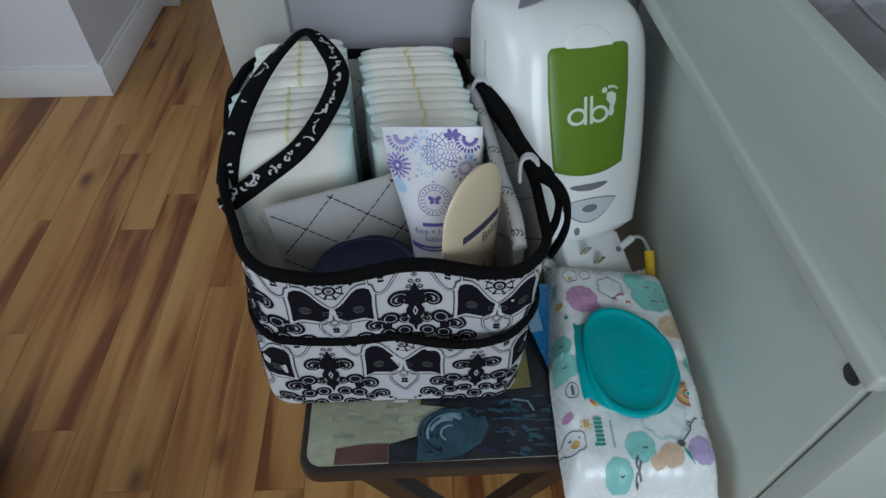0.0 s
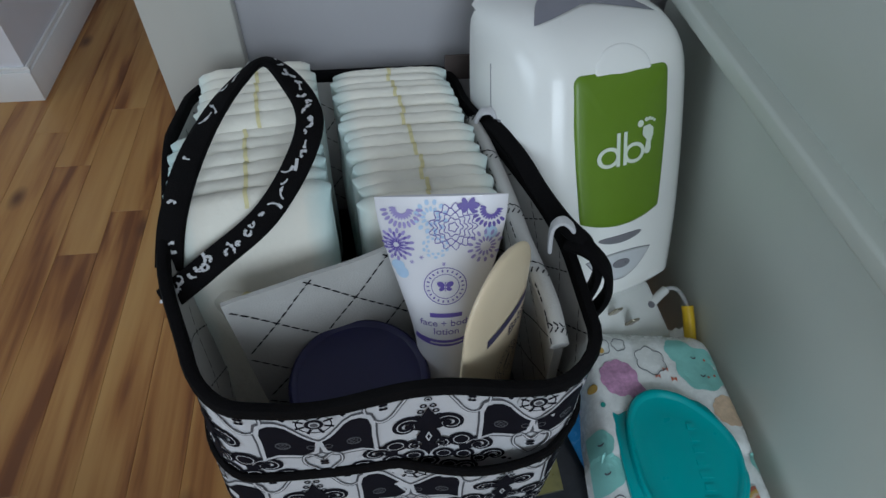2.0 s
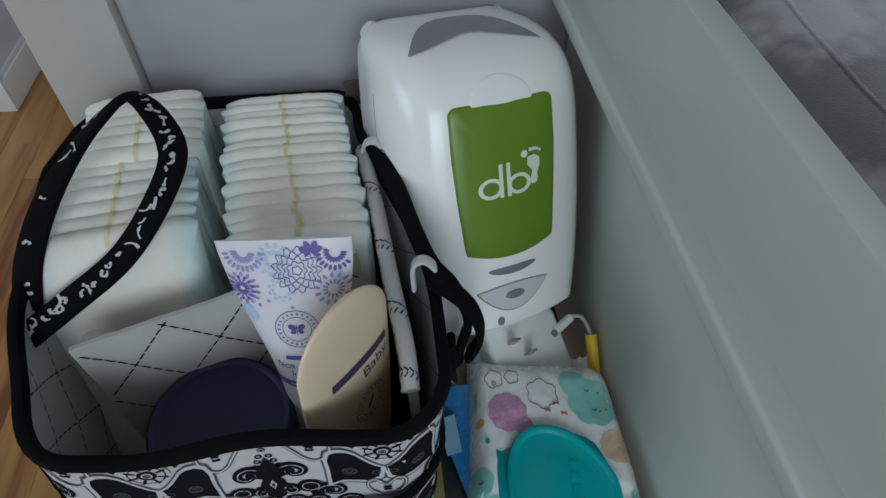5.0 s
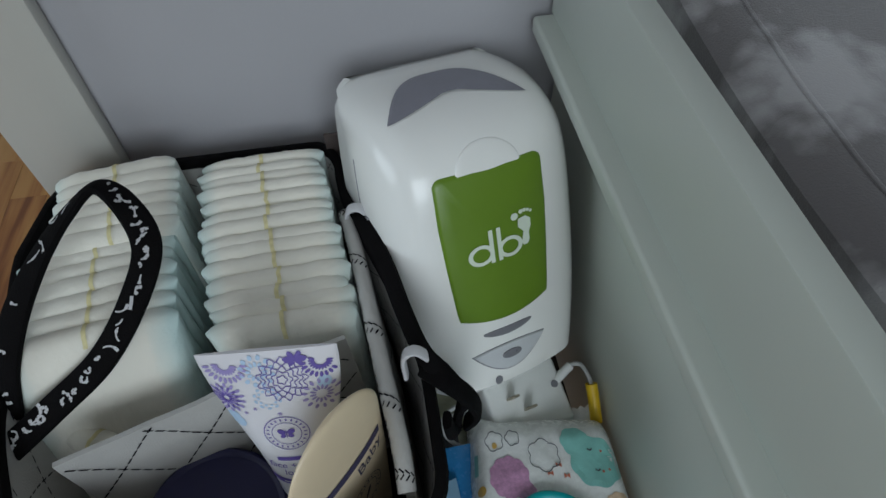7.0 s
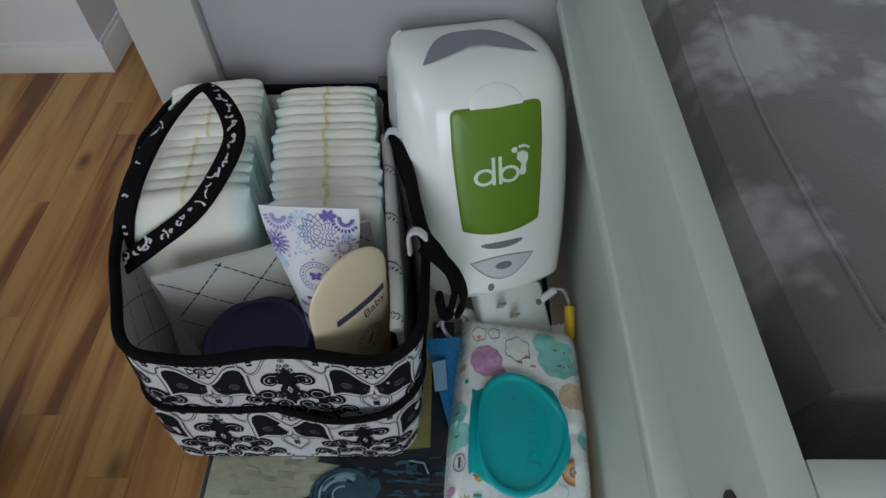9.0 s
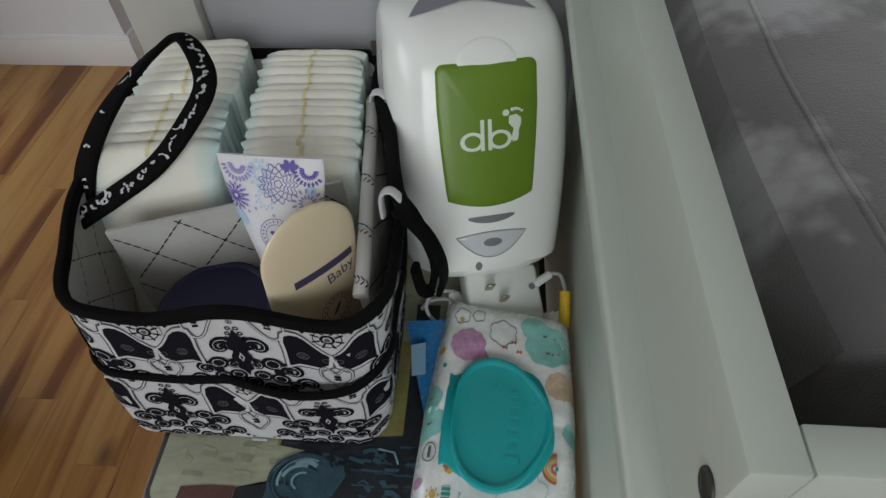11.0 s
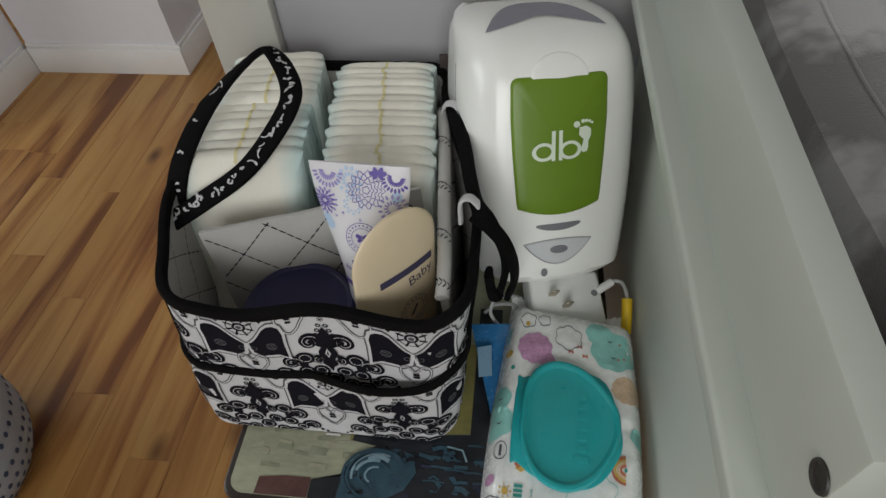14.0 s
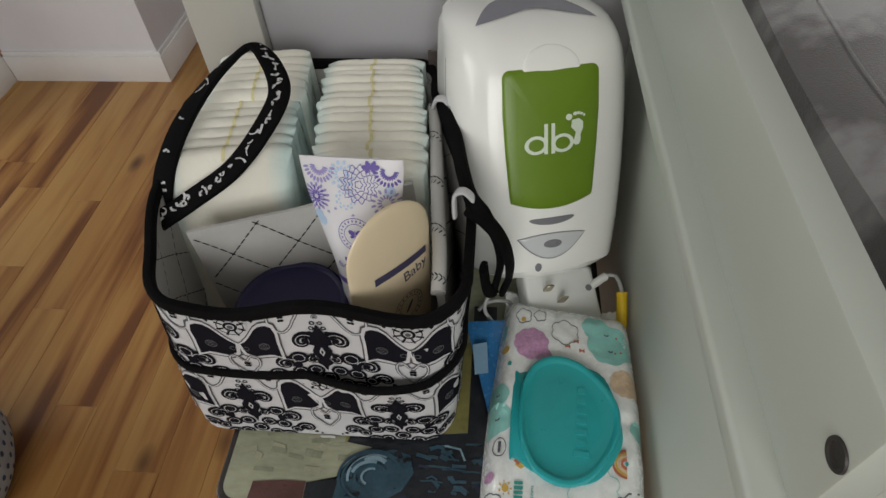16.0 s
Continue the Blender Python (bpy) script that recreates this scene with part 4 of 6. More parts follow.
def stitched_panel(name, corners, label, bulge=0.004, nx=24, nz=14, step=0.050, slope=1.1, thick=0.0032):
    """A cloth panel between four corners (low a, low b, high b, high a) with dashed diamond stitching on its face."""
    a, b, c, d = (Vector(v) for v in corners)
    nrm = (b - a).cross(d - a).normalized()

    def at(u, v, lift=0.0):
        p = a.lerp(b, u).lerp(d.lerp(c, u), v)
        w = bulge * math.sin(math.pi * u) * math.sin(math.pi * min(v * 1.1, 1)) + 0.0022 * noise.noise(Vector((u * 4, v * 3, a.x * 30)))
        return p + nrm * (w + lift)

    bm = bmesh.new()
    front = [[at(i / nx, j / nz, thick / 2) for i in range(nx + 1)] for j in range(nz + 1)]
    back = [[at(i / nx, j / nz, -thick / 2) for i in range(nx, -1, -1)] for j in range(nz + 1)]
    loft(bm, [f + k for f, k in zip(front, back)], cap=(True, True))
    ob = bpart(name, bm, MAT["lining"], label)
    bm = bmesh.new()
    wide, high = (b - a).length, (d - a).length
    for side in (1, -1):
        for fam in (1, -1):
            for q in range(-12, 24):
                s0 = q * step
                t = 0.0
                while t < high * 1.0:
                    for t0 in (t,):
                        u0, u1 = (s0 + fam * slope * t0) / wide, (s0 + fam * slope * (t0 + 0.0034)) / wide
                        v0, v1 = t0 / high, (t0 + 0.0034) / high
                        if 0.01 < min(u0, u1) and max(u0, u1) < 0.99 and v1 < 0.985:
                            e = 0.0008 / wide
                            lift = side * (thick / 2 + 0.0004)
                            vs = [bm.verts.new(at(u, v, lift)) for u, v in ((u0 - e, v0), (u0 + e, v0), (u1 + e, v1), (u1 - e, v1))]
                            bm.faces.new(vs)
                    t += 0.0045
    st = bpart("stitching", bm, MAT["ink"], "black dashed stitching", None)
    st.parent = ob
    st["kind"] = "stuff"
    return ob


ZB = BAG_Z + 0.006
stitched_panel("divider", ((-0.078, 0.338, ZB), (0.085, 0.385, ZB), (0.072, 0.402, 0.711), (-0.091, 0.353, 0.702)), "off-white fabric divider with black diamond stitching")
stitched_panel("side_divider", ((0.105, 0.312, ZB), (0.092, 0.49, ZB), (0.080, 0.50, 0.706), (0.099, 0.311, 0.702)), "off-white folded side panel with black stitching", bulge=0.003, thick=0.0055)

bpart("rolled_edge", sweep(bmesh.new(), smooth_path([(0.0985, 0.309, 0.698), (0.0975, 0.335, 0.7045), (0.0925, 0.38, 0.704), (0.0885, 0.42, 0.7065), (0.083, 0.47, 0.705), (0.078, 0.505, 0.703)], 8), 0.0125, 0.0105, [Vector((0.1, 0, 1))] * 41, sides=14, power=2.2), MAT["lining"], "rolled top edge of the side panel")
edge = smooth_path([(0.0985, 0.309, 0.698), (0.0975, 0.335, 0.7045), (0.0925, 0.38, 0.704), (0.0885, 0.42, 0.7065), (0.083, 0.47, 0.705), (0.078, 0.505, 0.703)], 8)
bm = bmesh.new()
for i in range(1, len(edge) - 1):
    if i % 9 == 7:
        continue
    for q in range(4 if i % 9 in (2, 3) else 1):
        a = (q - 1.5) * 0.55 if i % 9 in (2, 3) else 1.15
        c = edge[i] + (edge[i + 1] - edge[i]) * (0.3 * q)
        out = Vector((-math.sin(a), 0, math.cos(a)))
        tang = (edge[i + 1] - edge[i]).normalized()
        go = (tang * 0.7 + tang.cross(out) * (0.7 if i % 9 == 2 else -0.7)).normalized() if i % 9 in (2, 3) else tang
        w = go.cross(out) * 0.0005
        m = c + Vector((-math.sin(a) * 0.0056, 0, math.cos(a) * 0.0066))
        bm.faces.new([bm.verts.new(m + go * f * 0.0017 + w * g) for f, g in ((-1, -1), (1, -1), (1, 1), (-1, 1))])
st = bpart("stitching", bm, MAT["ink"], "black dashed stitching")
st["kind"] = "stuff"

# stitching on the inside of the bag walls
bm = bmesh.new()
full = BagShape.length(0.8)
for fam in (1, -1):
    for q in range(-16, 44):
        s0 = -full / 2 + q * 0.045
        h = 0.05
        while h < 0.95:
            p0, p1 = s0 + fam * h * BAG_H, s0 + fam * (h + 0.022) * BAG_H
            if abs(p0) < full / 2 - 0.01 and abs(p1) < full / 2 - 0.01:
                bm.faces.new([bm.verts.new(BagShape.at(p, hh, -0.0046)) for p, hh in ((p0 - 0.0006, h), (p0 + 0.0006, h), (p1 + 0.0006, h + 0.022), (p1 - 0.0006, h + 0.022))])
            h += 0.033
st = bpart("lining_stitching", bm, MAT["ink"], "black dashed stitching")
st["kind"] = "stuff"


def handle(name, pts, ups, label, marks=True, wide=0.0175):
    path = smooth_path(pts, 8)
    up = smooth_path(ups, 8)
    up = [v.normalized() for v in up]
    ob = bpart(name, sweep(bmesh.new(), path, wide, 0.0060, up, power=3.2, sides=12), MAT["black"], label)
    if marks:
        rr = random.Random(4)
        bm = bmesh.new()
        i = 3
        while i < len(path) - 4:
            d = (path[i + 1] - path[i]).normalized()
            side = d.cross(up[i]).normalized()
            u = side.cross(d).normalized()
            for face in (1, -1):
                # a small curled stroke
                n = rr.randint(4, 7)
                a0, bend, r = rr.uniform(0, 6.28), rr.uniform(-1.2, 1.2), rr.uniform(0.0026, 0.0040)
                c = path[i] + side * (0.0034 * face) + u * rr.uniform(-0.0008, 0.0008)
                pts, ang = [], a0
                q = c - d * (r * 0.8 * math.cos(a0)) - u * (r * 0.8 * math.sin(a0))
                for _ in range(n):
                    pts.append(q)
                    q = q + (d * math.cos(ang) + u * math.sin(ang)) * (r * 0.55)
                    ang += bend
                for p0, p1 in zip(pts, pts[1:]):
                    w = side.cross(p1 - p0).normalized() * (0.0005 if rr.random() < 0.5 else 0.0010)
                    bm.faces.new([bm.verts.new(v) for v in (p0 - w, p0 + w, p1 + w, p1 - w)])
            i += (1 if rr.random() < 0.45 else 2) if i < len(path) * 0.55 else rr.choice((3, 4, 6))
        m = bpart("strap_print", bm, MAT["ink_white"], "scattered white print marks", None)
        m.parent = ob
        m["kind"] = "stuff"
    return ob


handle("handle", [(-0.128, 0.368, 0.690), (-0.117, 0.373, 0.696), (-0.098, 0.386, 0.703), (-0.067, 0.405, 0.718), (-0.045, 0.430, 0.737), (-0.036, 0.458, 0.750), (-0.046, 0.482, 0.760), (-0.063, 0.496, 0.768), (-0.081, 0.484, 0.761), (-0.098, 0.462, 0.750), (-0.112, 0.434, 0.736), (-0.122, 0.408, 0.717), (-0.128, 0.390, 0.694)],
       [(-0.4, 1, 0.5), (-0.6, 1, 0.5), (-0.7, 1, 0.5), (-0.9, 1, 0.4), (-1, 0.6, 0.3), (-1, 0.1, 0.2), (-0.8, -0.5, 0.3), (-0.1, -1, 0.5), (0.5, -1, 0.4), (0.8, -0.8, 0.2), (0.9, -0.4, 0), (1, -0.1, 0.1), (1, 0, 0.1)],
       "black strap handle with white print, standing in a loop")
handle("handle", [(0.083, 0.520, 0.688), (0.088, 0.496, 0.711), (0.101, 0.452, 0.715), (0.109, 0.412, 0.716), (0.117, 0.379, 0.719), (0.127, 0.366, 0.715), (0.136, 0.362, 0.697), (0.140, 0.368, 0.667), (0.139, 0.376, 0.638), (0.135, 0.371, 0.622), (0.130, 0.361, 0.636), (0.127, 0.357, 0.668)],
       [(0.3, 0, 1), (1, 0.2, 0.5), (1, 0.3, 0.5), (0.9, 0.3, 0.8), (0.3, 1, 0.6), (0.2, 1, 0.3), (0.2, 1, 0.1), (0.2, 1, 0.1), (0.2, 1, 0), (0.2, 1, 0), (0.2, 1, 0), (0.2, 1, 0)],
       "black strap handle folded down outside the bag", marks=False, wide=0.0115)
bpart("handle_fold", sweep(bmesh.new(), smooth_path([(0.117, 0.372, 0.714), (0.127, 0.361, 0.716), (0.139, 0.356, 0.702), (0.146, 0.358, 0.676), (0.147, 0.366, 0.645), (0.143, 0.372, 0.620)], 8), 0.013, 0.0055, [Vector((0.25, 1, 0.1))] * 41, power=3.2, sides=12), MAT["black"], "folded end of the black strap")
bpart("strap_loop", sweep(bmesh.new(), smooth_path([(0.106, 0.372, 0.706), (0.106, 0.375, 0.724), (0.113, 0.376, 0.7275), (0.121, 0.374, 0.718), (0.123, 0.372, 0.706)], 6), 0.007, 0.003, [Vector((0.2, 1, 0))] * 25, power=3), MAT["canvas"], "white strap keeper")

bpart("strap_loop", sweep(bmesh.new(), smooth_path([(0.079, 0.499, 0.708), (0.082, 0.496, 0.7185), (0.089, 0.495, 0.7200), (0.095, 0.493, 0.714)], 6), 0.008, 0.003, [Vector((0.2, 1, 0))] * 25, power=3), MAT["canvas"], "white strap keeper")
bpart("sewn_tag", boxed(0.066, 0.090, 0.583, 0.586, 0.688, 0.711, 0.001), MAT["tag"], "brown cloth tag at the back rim")
bpart("care_label", boxed(0.000, 0.012, 0.2640, 0.2655, BAG_Z + 0.0005, BAG_Z + 0.0035, 0.0004), MAT["lining"], "small white sewn-in label at the base")

# ---- diapers, folded and packed upright in two stacks ----
rs = random.Random(21)


def diaper_mesh(width, thick, height, seed, slope=0.0):
    bm = bmesh.new()
    nx, nt = 26, 14
    rings = []
    for i in range(nx + 1):
        u = -1 + 2 * i / nx
        end = max(1 - abs(u) ** 14, 0.05)
        w = thick / 2 * end ** 0.5
        ring = []
        prof = [(-w, 0), (-w, height * 0.3), (-w, height * 0.6), (-w, height * 0.82)]
        for k in range(nt + 1):
            a = math.pi * (1 - k / nt)
            prof.append((w * math.cos(a), height - w * 1.1 + w * 1.1 * math.sin(a)))
        prof += [(w, height * 0.82), (w, height * 0.6), (w, height * 0.3), (w, 0)]
        for y, z in prof:
            q = Vector((u * 5 + seed, y * 90, z * 40))
            d = noise.noise(q) * 0.0005 + noise.noise(q * 3.1) * 0.0005
            pucker = 0.0012 * math.sin(z * 520 + 3 * noise.noise(Vector((z * 60, seed, 0)))) * max(abs(u) - 0.72, 0) / 0.28
            drop = -0.0035 * max(abs(u) - 0.55, 0) ** 2 / 0.2
            yy = y + d - (slope * max(height - z - 0.004, 0) ** 0.9 if y < 0 else 0)
            ring.append((u * (width / 2) + pucker, yy, max(z + (d * 0.8 + drop) * (z / height), 0)))
        rings.append(ring)
    loft(bm, rings, cap=(True, True))
    return bm


def diaper(x, y, top, width, thick, lean, group, label, seed, turn=0.0, slope=0.0):
    base = BAG_Z + 0.0055
    height = (top - base) / math.cos(radians(lean))
    ob = new("diaper", mesh_of("diaper", diaper_mesh(width, thick, height, seed, slope), MAT["diaper"]))
    ob.matrix_world = pose(x, y - math.sin(radians(lean)) * 0, base, lean, 0, turn)
    tagged(ob, label, "diaper", group)
    bm = bmesh.new()
    row = []
    w = thick / 2
    for k in range(9):
        a = math.pi * (0.95 - 0.9 * k / 8)
        yy, zz = (w + 0.0006) * math.cos(a), height - w * 1.1 + (w * 1.1 + 0.0007) * math.sin(a)
        o = rs.uniform(-0.0006, 0.0006)
        row.append([(-0.0013 + o, yy, zz), (0.0013 + o, yy, zz)])
    loft(bm, row, closed=False)
    part("stripe", bm, MAT["yellow_line"], ob, "faded yellow wetness stripe")
    return ob


RN = 14
for k in range(RN):
    f = k / (RN - 1)
    diaper(0.037 - 0.020 * f + rs.uniform(-0.0015, 0.0015), 0.418 + 0.148 * f, 0.7155 + 0.004 * math.sin(f * 3) + rs.uniform(-0.0007, 0.0007) - 0.004 * f, 0.091 + rs.uniform(-0.002, 0.002), 0.0195, rs.uniform(-1, 1),
           "stack of diapers in the caddy", "white folded diaper packed upright in the caddy", k * 3.7, 2.0 + rs.uniform(-1, 1))
LN = 12
for k in range(LN):
    f = k / (LN - 1)
    back = 1 if k > 5 else 0
    diaper(-0.079 - 0.016 * f + 0.011 * back + rs.uniform(-0.001, 0.001), 0.424 + 0.138 * f ** 0.96, 0.7205 + 0.004 * back - 0.003 * f + rs.uniform(-0.001, 0.001), 0.104 - 0.010 * f - 0.010 * back, 0.0235, 0,
           "stack of diapers in the caddy", "puffy white folded diaper packed upright in the caddy", 50 + k * 2.9, 8.0 + rs.uniform(-1.0, 1.0), 0.42 if k == 0 else 0.0)

diaper(-0.091, 0.372, 0.674, 0.040, 0.018, -4, "stack of diapers in the caddy", "pale aqua folded diaper tucked beside the fabric divider", 91, -30.0)

# ---- jar with a navy lid ----
jar = thing("storage_jar", "small jar with a plain navy blue plastic lid", "jar", (-0.016, 0.3235, BAG_Z + 0.0055))


def turned(profile, n=48):
    return loft(bmesh.new(), [[(r * math.cos(k / n * math.tau), r * math.sin(k / n * math.tau), z) for k in range(n)] for r, z in profile], cap=(True, True))


part("body", turned([(0.030, 0), (0.034, 0.002), (0.036, 0.03), (0.038, 0.0715)]), MAT["jar"], jar)
lid = part("lid", turned([(0.0385, 0.0717), (0.0425, 0.072), (0.0435, 0.075), (0.0435, 0.091), (0.0427, 0.0938), (0.041, 0.0950), (0.039, 0.0946), (0.0375, 0.0932), (0.030, 0.0932), (0.012, 0.0934)]), MAT["navy"], jar, "matt navy blue lid with a raised rim")

# ---- lotion tube, standing on its cap, leaning back on the divider ----
tube = thing("lotion_tube", "white lotion tube with violet flower print and flat crimped end", "lotion tube", (0.040, 0.318, BAG_Z + 0.006))
axis = (Vector((0.0376, 0.372, 0.7600)) - Vector((0.040, 0.318, BAG_Z + 0.006)))
TL = axis.length
tz = axis.normalized()
tx = Vector((0.0702, -0.0061, 0.0042)).normalized()
tx = (tx - tz * tx.dot(tz)).normalized()
ty = tz.cross(tx)
tube.matrix_world = Matrix.Translation((0.040, 0.318, BAG_Z + 0.006)) @ Matrix((tx, ty, tz)).transposed().to_4x4()


def tube_half(f):
    """Half width and half depth of the tube at f of its height."""
    g = max(0.0, (f - 0.44) / 0.56)
    s = g * g * (3 - 2 * g)
    return 0.0178 + 0.0186 * s, 0.0178 * (1 - f ** 2.4) ** 0.75 + 0.0012


def tube_at(x, z, lift=0.0):
    a, b = tube_half(z / TL)
    q = max(-0.995, min(0.995, x / a))
    return Vector((x, -(b * math.sqrt(1 - q * q)) - lift, z))


rings = []
for j in range(25):
    f = 0.1 + 0.9 * j / 24
    a, b = tube_half(f)
    rings.append([(a * math.cos(k / 40 * math.tau), b * math.sin(k / 40 * math.tau), f * TL) for k in range(40)])
part("tube_body", loft(bmesh.new(), rings, cap=(True, True)), MAT["tube"], tube)
part("cap", turned([(0.014, 0), (0.0158, 0.001), (0.0162, 0.004), (0.0162, 0.0165), (0.0155, 0.0183)], 32), MAT["tube"], tube)
pr = Print(lambda x, z, lift: tube_at(x, z, lift + 0.0002), 0.00012)
TOP = TL - 0.0015
rt = random.Random(8)


def burst(ink, cx, cz, n, r0, r1, w, a0=0.0, a1=math.tau, rows=2):
    for row in range(rows):
        q0, q1 = r0 + (r1 - r0) * row / rows, r0 + (r1 - r0) * (row + 0.75) / rows
        for k in range(n):
            a = a0 + (a1 - a0) * (k + 0.5 * (row % 2)) / n
            x, z = cx + (q0 + q1) / 2 * math.cos(a), cz + (q0 + q1) / 2 * math.sin(a)
            if abs(x) < tube_half(z / TL)[0] * 0.97 and z < TOP:
                pr.oval(ink, x, z, (q1 - q0) / 2 * 1.1, w * (1.0 + row * 0.35), 1, a, 8)


for cx, cz, n, r in ((0.006, TOP - 0.015, 12, 0.012),):
    for q in range(5):
        pts = [(cx + (0.0025 + 0.0024 * q) * (1 + 0.13 * math.cos(k / 60 * math.tau * (5 + 2 * q))) * math.cos(k / 60 * math.tau), cz + (0.0025 + 0.0024 * q) * (1 + 0.13 * math.cos(k / 60 * math.tau * (5 + 2 * q))) * math.sin(k / 60 * math.tau)) for k in range(60)]
        pr.stroke("purple", pts, 0.00055, 2, True)
burst("lilac", -0.026, TOP - 0.026, 15, 0.003, 0.0115, 0.0007)
burst("purple", -0.026, TOP - 0.026, 13, 0.0015, 0.009, 0.0006, rows=2)
burst("lilac", -0.022, TOP - 0.004, 12, 0.003, 0.013, 0.0007, math.pi, math.tau)
burst("purple", 0.027, TOP - 0.006, 13, 0.003, 0.012, 0.0007, math.pi * 0.9, math.tau * 1.02)
burst("lilac", 0.024, TOP - 0.028, 14, 0.003, 0.0115, 0.0007)
burst("sky", -0.006, TOP - 0.009, 12, 0.003, 0.0105, 0.0009)
burst("sky", -0.004, TOP - 0.026, 10, 0.004, 0.008, 0.0009)
for q in range(6):
    a = q / 6 * math.tau
    pr.oval("purple", 0.0145 + 0.0034 * math.cos(a), TOP - 0.0032 + 0.0017 * math.sin(a), 0.003, 0.0016, 3, a, 8)
for x, z in ((-0.0255, TOP - 0.040), (-0.0235, TOP - 0.044), (0.0268, TOP - 0.020)):
    pr.oval("sky", x, z, 0.0038, 0.0042, 0)
for x, z in ((-0.0175, TOP - 0.036), (-0.012, TOP - 0.033), (0.0005, TOP - 0.037)):
    for q in range(3):
        pr.stroke("lilac", [(x + 0.0013 * math.cos(q * 1.047), z + 0.0013 * math.sin(q * 1.047)), (x - 0.0013 * math.cos(q * 1.047), z - 0.0013 * math.sin(q * 1.047))], 0.0004, 1)
# round seal with a butterfly
SX, SZ = 0.001, TOP - 0.0515
pr.ring("purple", SX, SZ, 0.0122, 0.0005, 1, n=40)
pr.ring("purple", SX, SZ, 0.0080, 0.0004, 1, n=32)
for k in range(22):
    a = k / 22 * math.tau
    pr.stroke("purple", [(SX + 0.0094 * math.cos(a), SZ + 0.0094 * math.sin(a)), (SX + 0.0109 * math.cos(a), SZ + 0.0109 * math.sin(a))], 0.0009, 1)
for s in (-1, 1):
    pr.oval("purple", SX + s * 0.0026, SZ + 0.0015, 0.0024, 0.0017, 2, s * 0.6)
    pr.oval("purple", SX + s * 0.0021, SZ - 0.0016, 0.0017, 0.0013, 2, -s * 0.5)
pr.stroke("purple", [(SX, SZ - 0.003), (SX, SZ + 0.003)], 0.0005, 3)
# brand word as a bar, then the readable words
pr.stroke("purple", [(-0.0085 + 0.0019 * k, TOP - 0.0715) for k in range(11)], 0.0030, 1)
pr.text("purple", "face + body", 0.001, TOP - 0.0775, 0.0066, 1)
pr.text("purple", "lotion", 0.001, TOP - 0.0835, 0.0066, 1)
pr.stroke("purple", [(-0.0175 + 0.0037 * k / 2, TOP - 0.0905 - 0.0016 * math.sin(k / 20 * math.pi)) for k in range(21)], 0.0046, 1)
pr.stroke("ink_white", [(-0.009 + 0.002 * k, TOP - 0.0905 - 0.0016 * math.sin((k + 5) / 20 * math.pi)) for k in range(11)], 0.0011, 2.5)
pr.done(tube, {"purple": "violet_print", "lilac": "lilac_print", "sky": "pale_blue_print", "ink_white": "ribbon_bar"})

# ---- flat cream tube, leaning at the side ----
av = thing("cream_tube", "flat cream-coloured baby lotion tube with dark blue print", "lotion tube", (0.0616, 0.3111, BAG_Z + 0.006))
az = (Vector((0.0661, 0.3326, 0.753)) - Vector((0.0616, 0.3111, BAG_Z + 0.006)))
AL = az.length
az.normalize()
ax = Vector((0.64, 0.77, 0.0))
ax = (ax - az * ax.dot(az)).normalized()
ay = az.cross(ax)
av.matrix_world = Matrix.Translation((0.0616, 0.3111, BAG_Z + 0.006)) @ Matrix((ax, ay, az)).transposed().to_4x4()


def av_half(f):
    w = 0.0320 + 0.0042 * math.sin(min(f, 0.72) / 0.72 * math.pi / 2)
    if f > 0.83:
        w *= math.sqrt(max(1 - ((f - 0.83) / 0.172) ** 2, 0.0004))
    d = 0.0066 * (1 - f ** 2.2) ** 0.5 + 0.0013
    return w, min(d, w)


def av_at(x, z, lift=0.0):
    a, b = av_half(z / AL)
    q = max(-0.99, min(0.99, x / a))
    return Vector((x, -b * (1 - q * q) ** 0.5 - lift, z))


rings = []
for j in range(34):
    f = (0.0, 0.01)[j] if j < 2 else 0.01 + 0.99 * (1 - (1 - (j - 1) / 32) ** 1.5)
    a, b = av_half(f)
    rings.append([(a * math.cos(k / 40 * math.tau), b * math.sin(k / 40 * math.tau), f * AL) for k in range(40)])
part("tube_body", loft(bmesh.new(), rings, cap=(True, True)), MAT["cream"], av)
pa = Print(lambda x, z, lift: av_at(x, z, lift + 0.0002), 0.00012)
# brand word as a plain bar, the readable word and a leaf seal under it
pa.stroke("brown_ink", [(-0.0190 + 0.0040 * k, AL * 0.738) for k in range(13)], 0.0062, 1)
pa.text("brown_ink", "Baby", 0.0165, AL * 0.682, 0.0125, 1, 0.12)
pa.ring("brown_ink", 0.008, AL * 0.52, 0.0135, 0.0004, 1, n=36)
pa.ring("brown_ink", 0.008, AL * 0.52, 0.0092, 0.0004, 1, n=30)
for k in range(18):
    a = k / 18 * math.tau
    pa.stroke("brown_ink", [(0.008 + 0.0107 * math.cos(a), AL * 0.52 + 0.0107 * math.sin(a)), (0.008 + 0.0121 * math.cos(a), AL * 0.52 + 0.0121 * math.sin(a))], 0.0011, 1)
pa.oval("ink_grey", 0.008, AL * 0.52, 0.0012, 0.006, 1, -0.6)
pa.done(av, {"brown_ink": "brand_print", "ink_grey": "seal"})

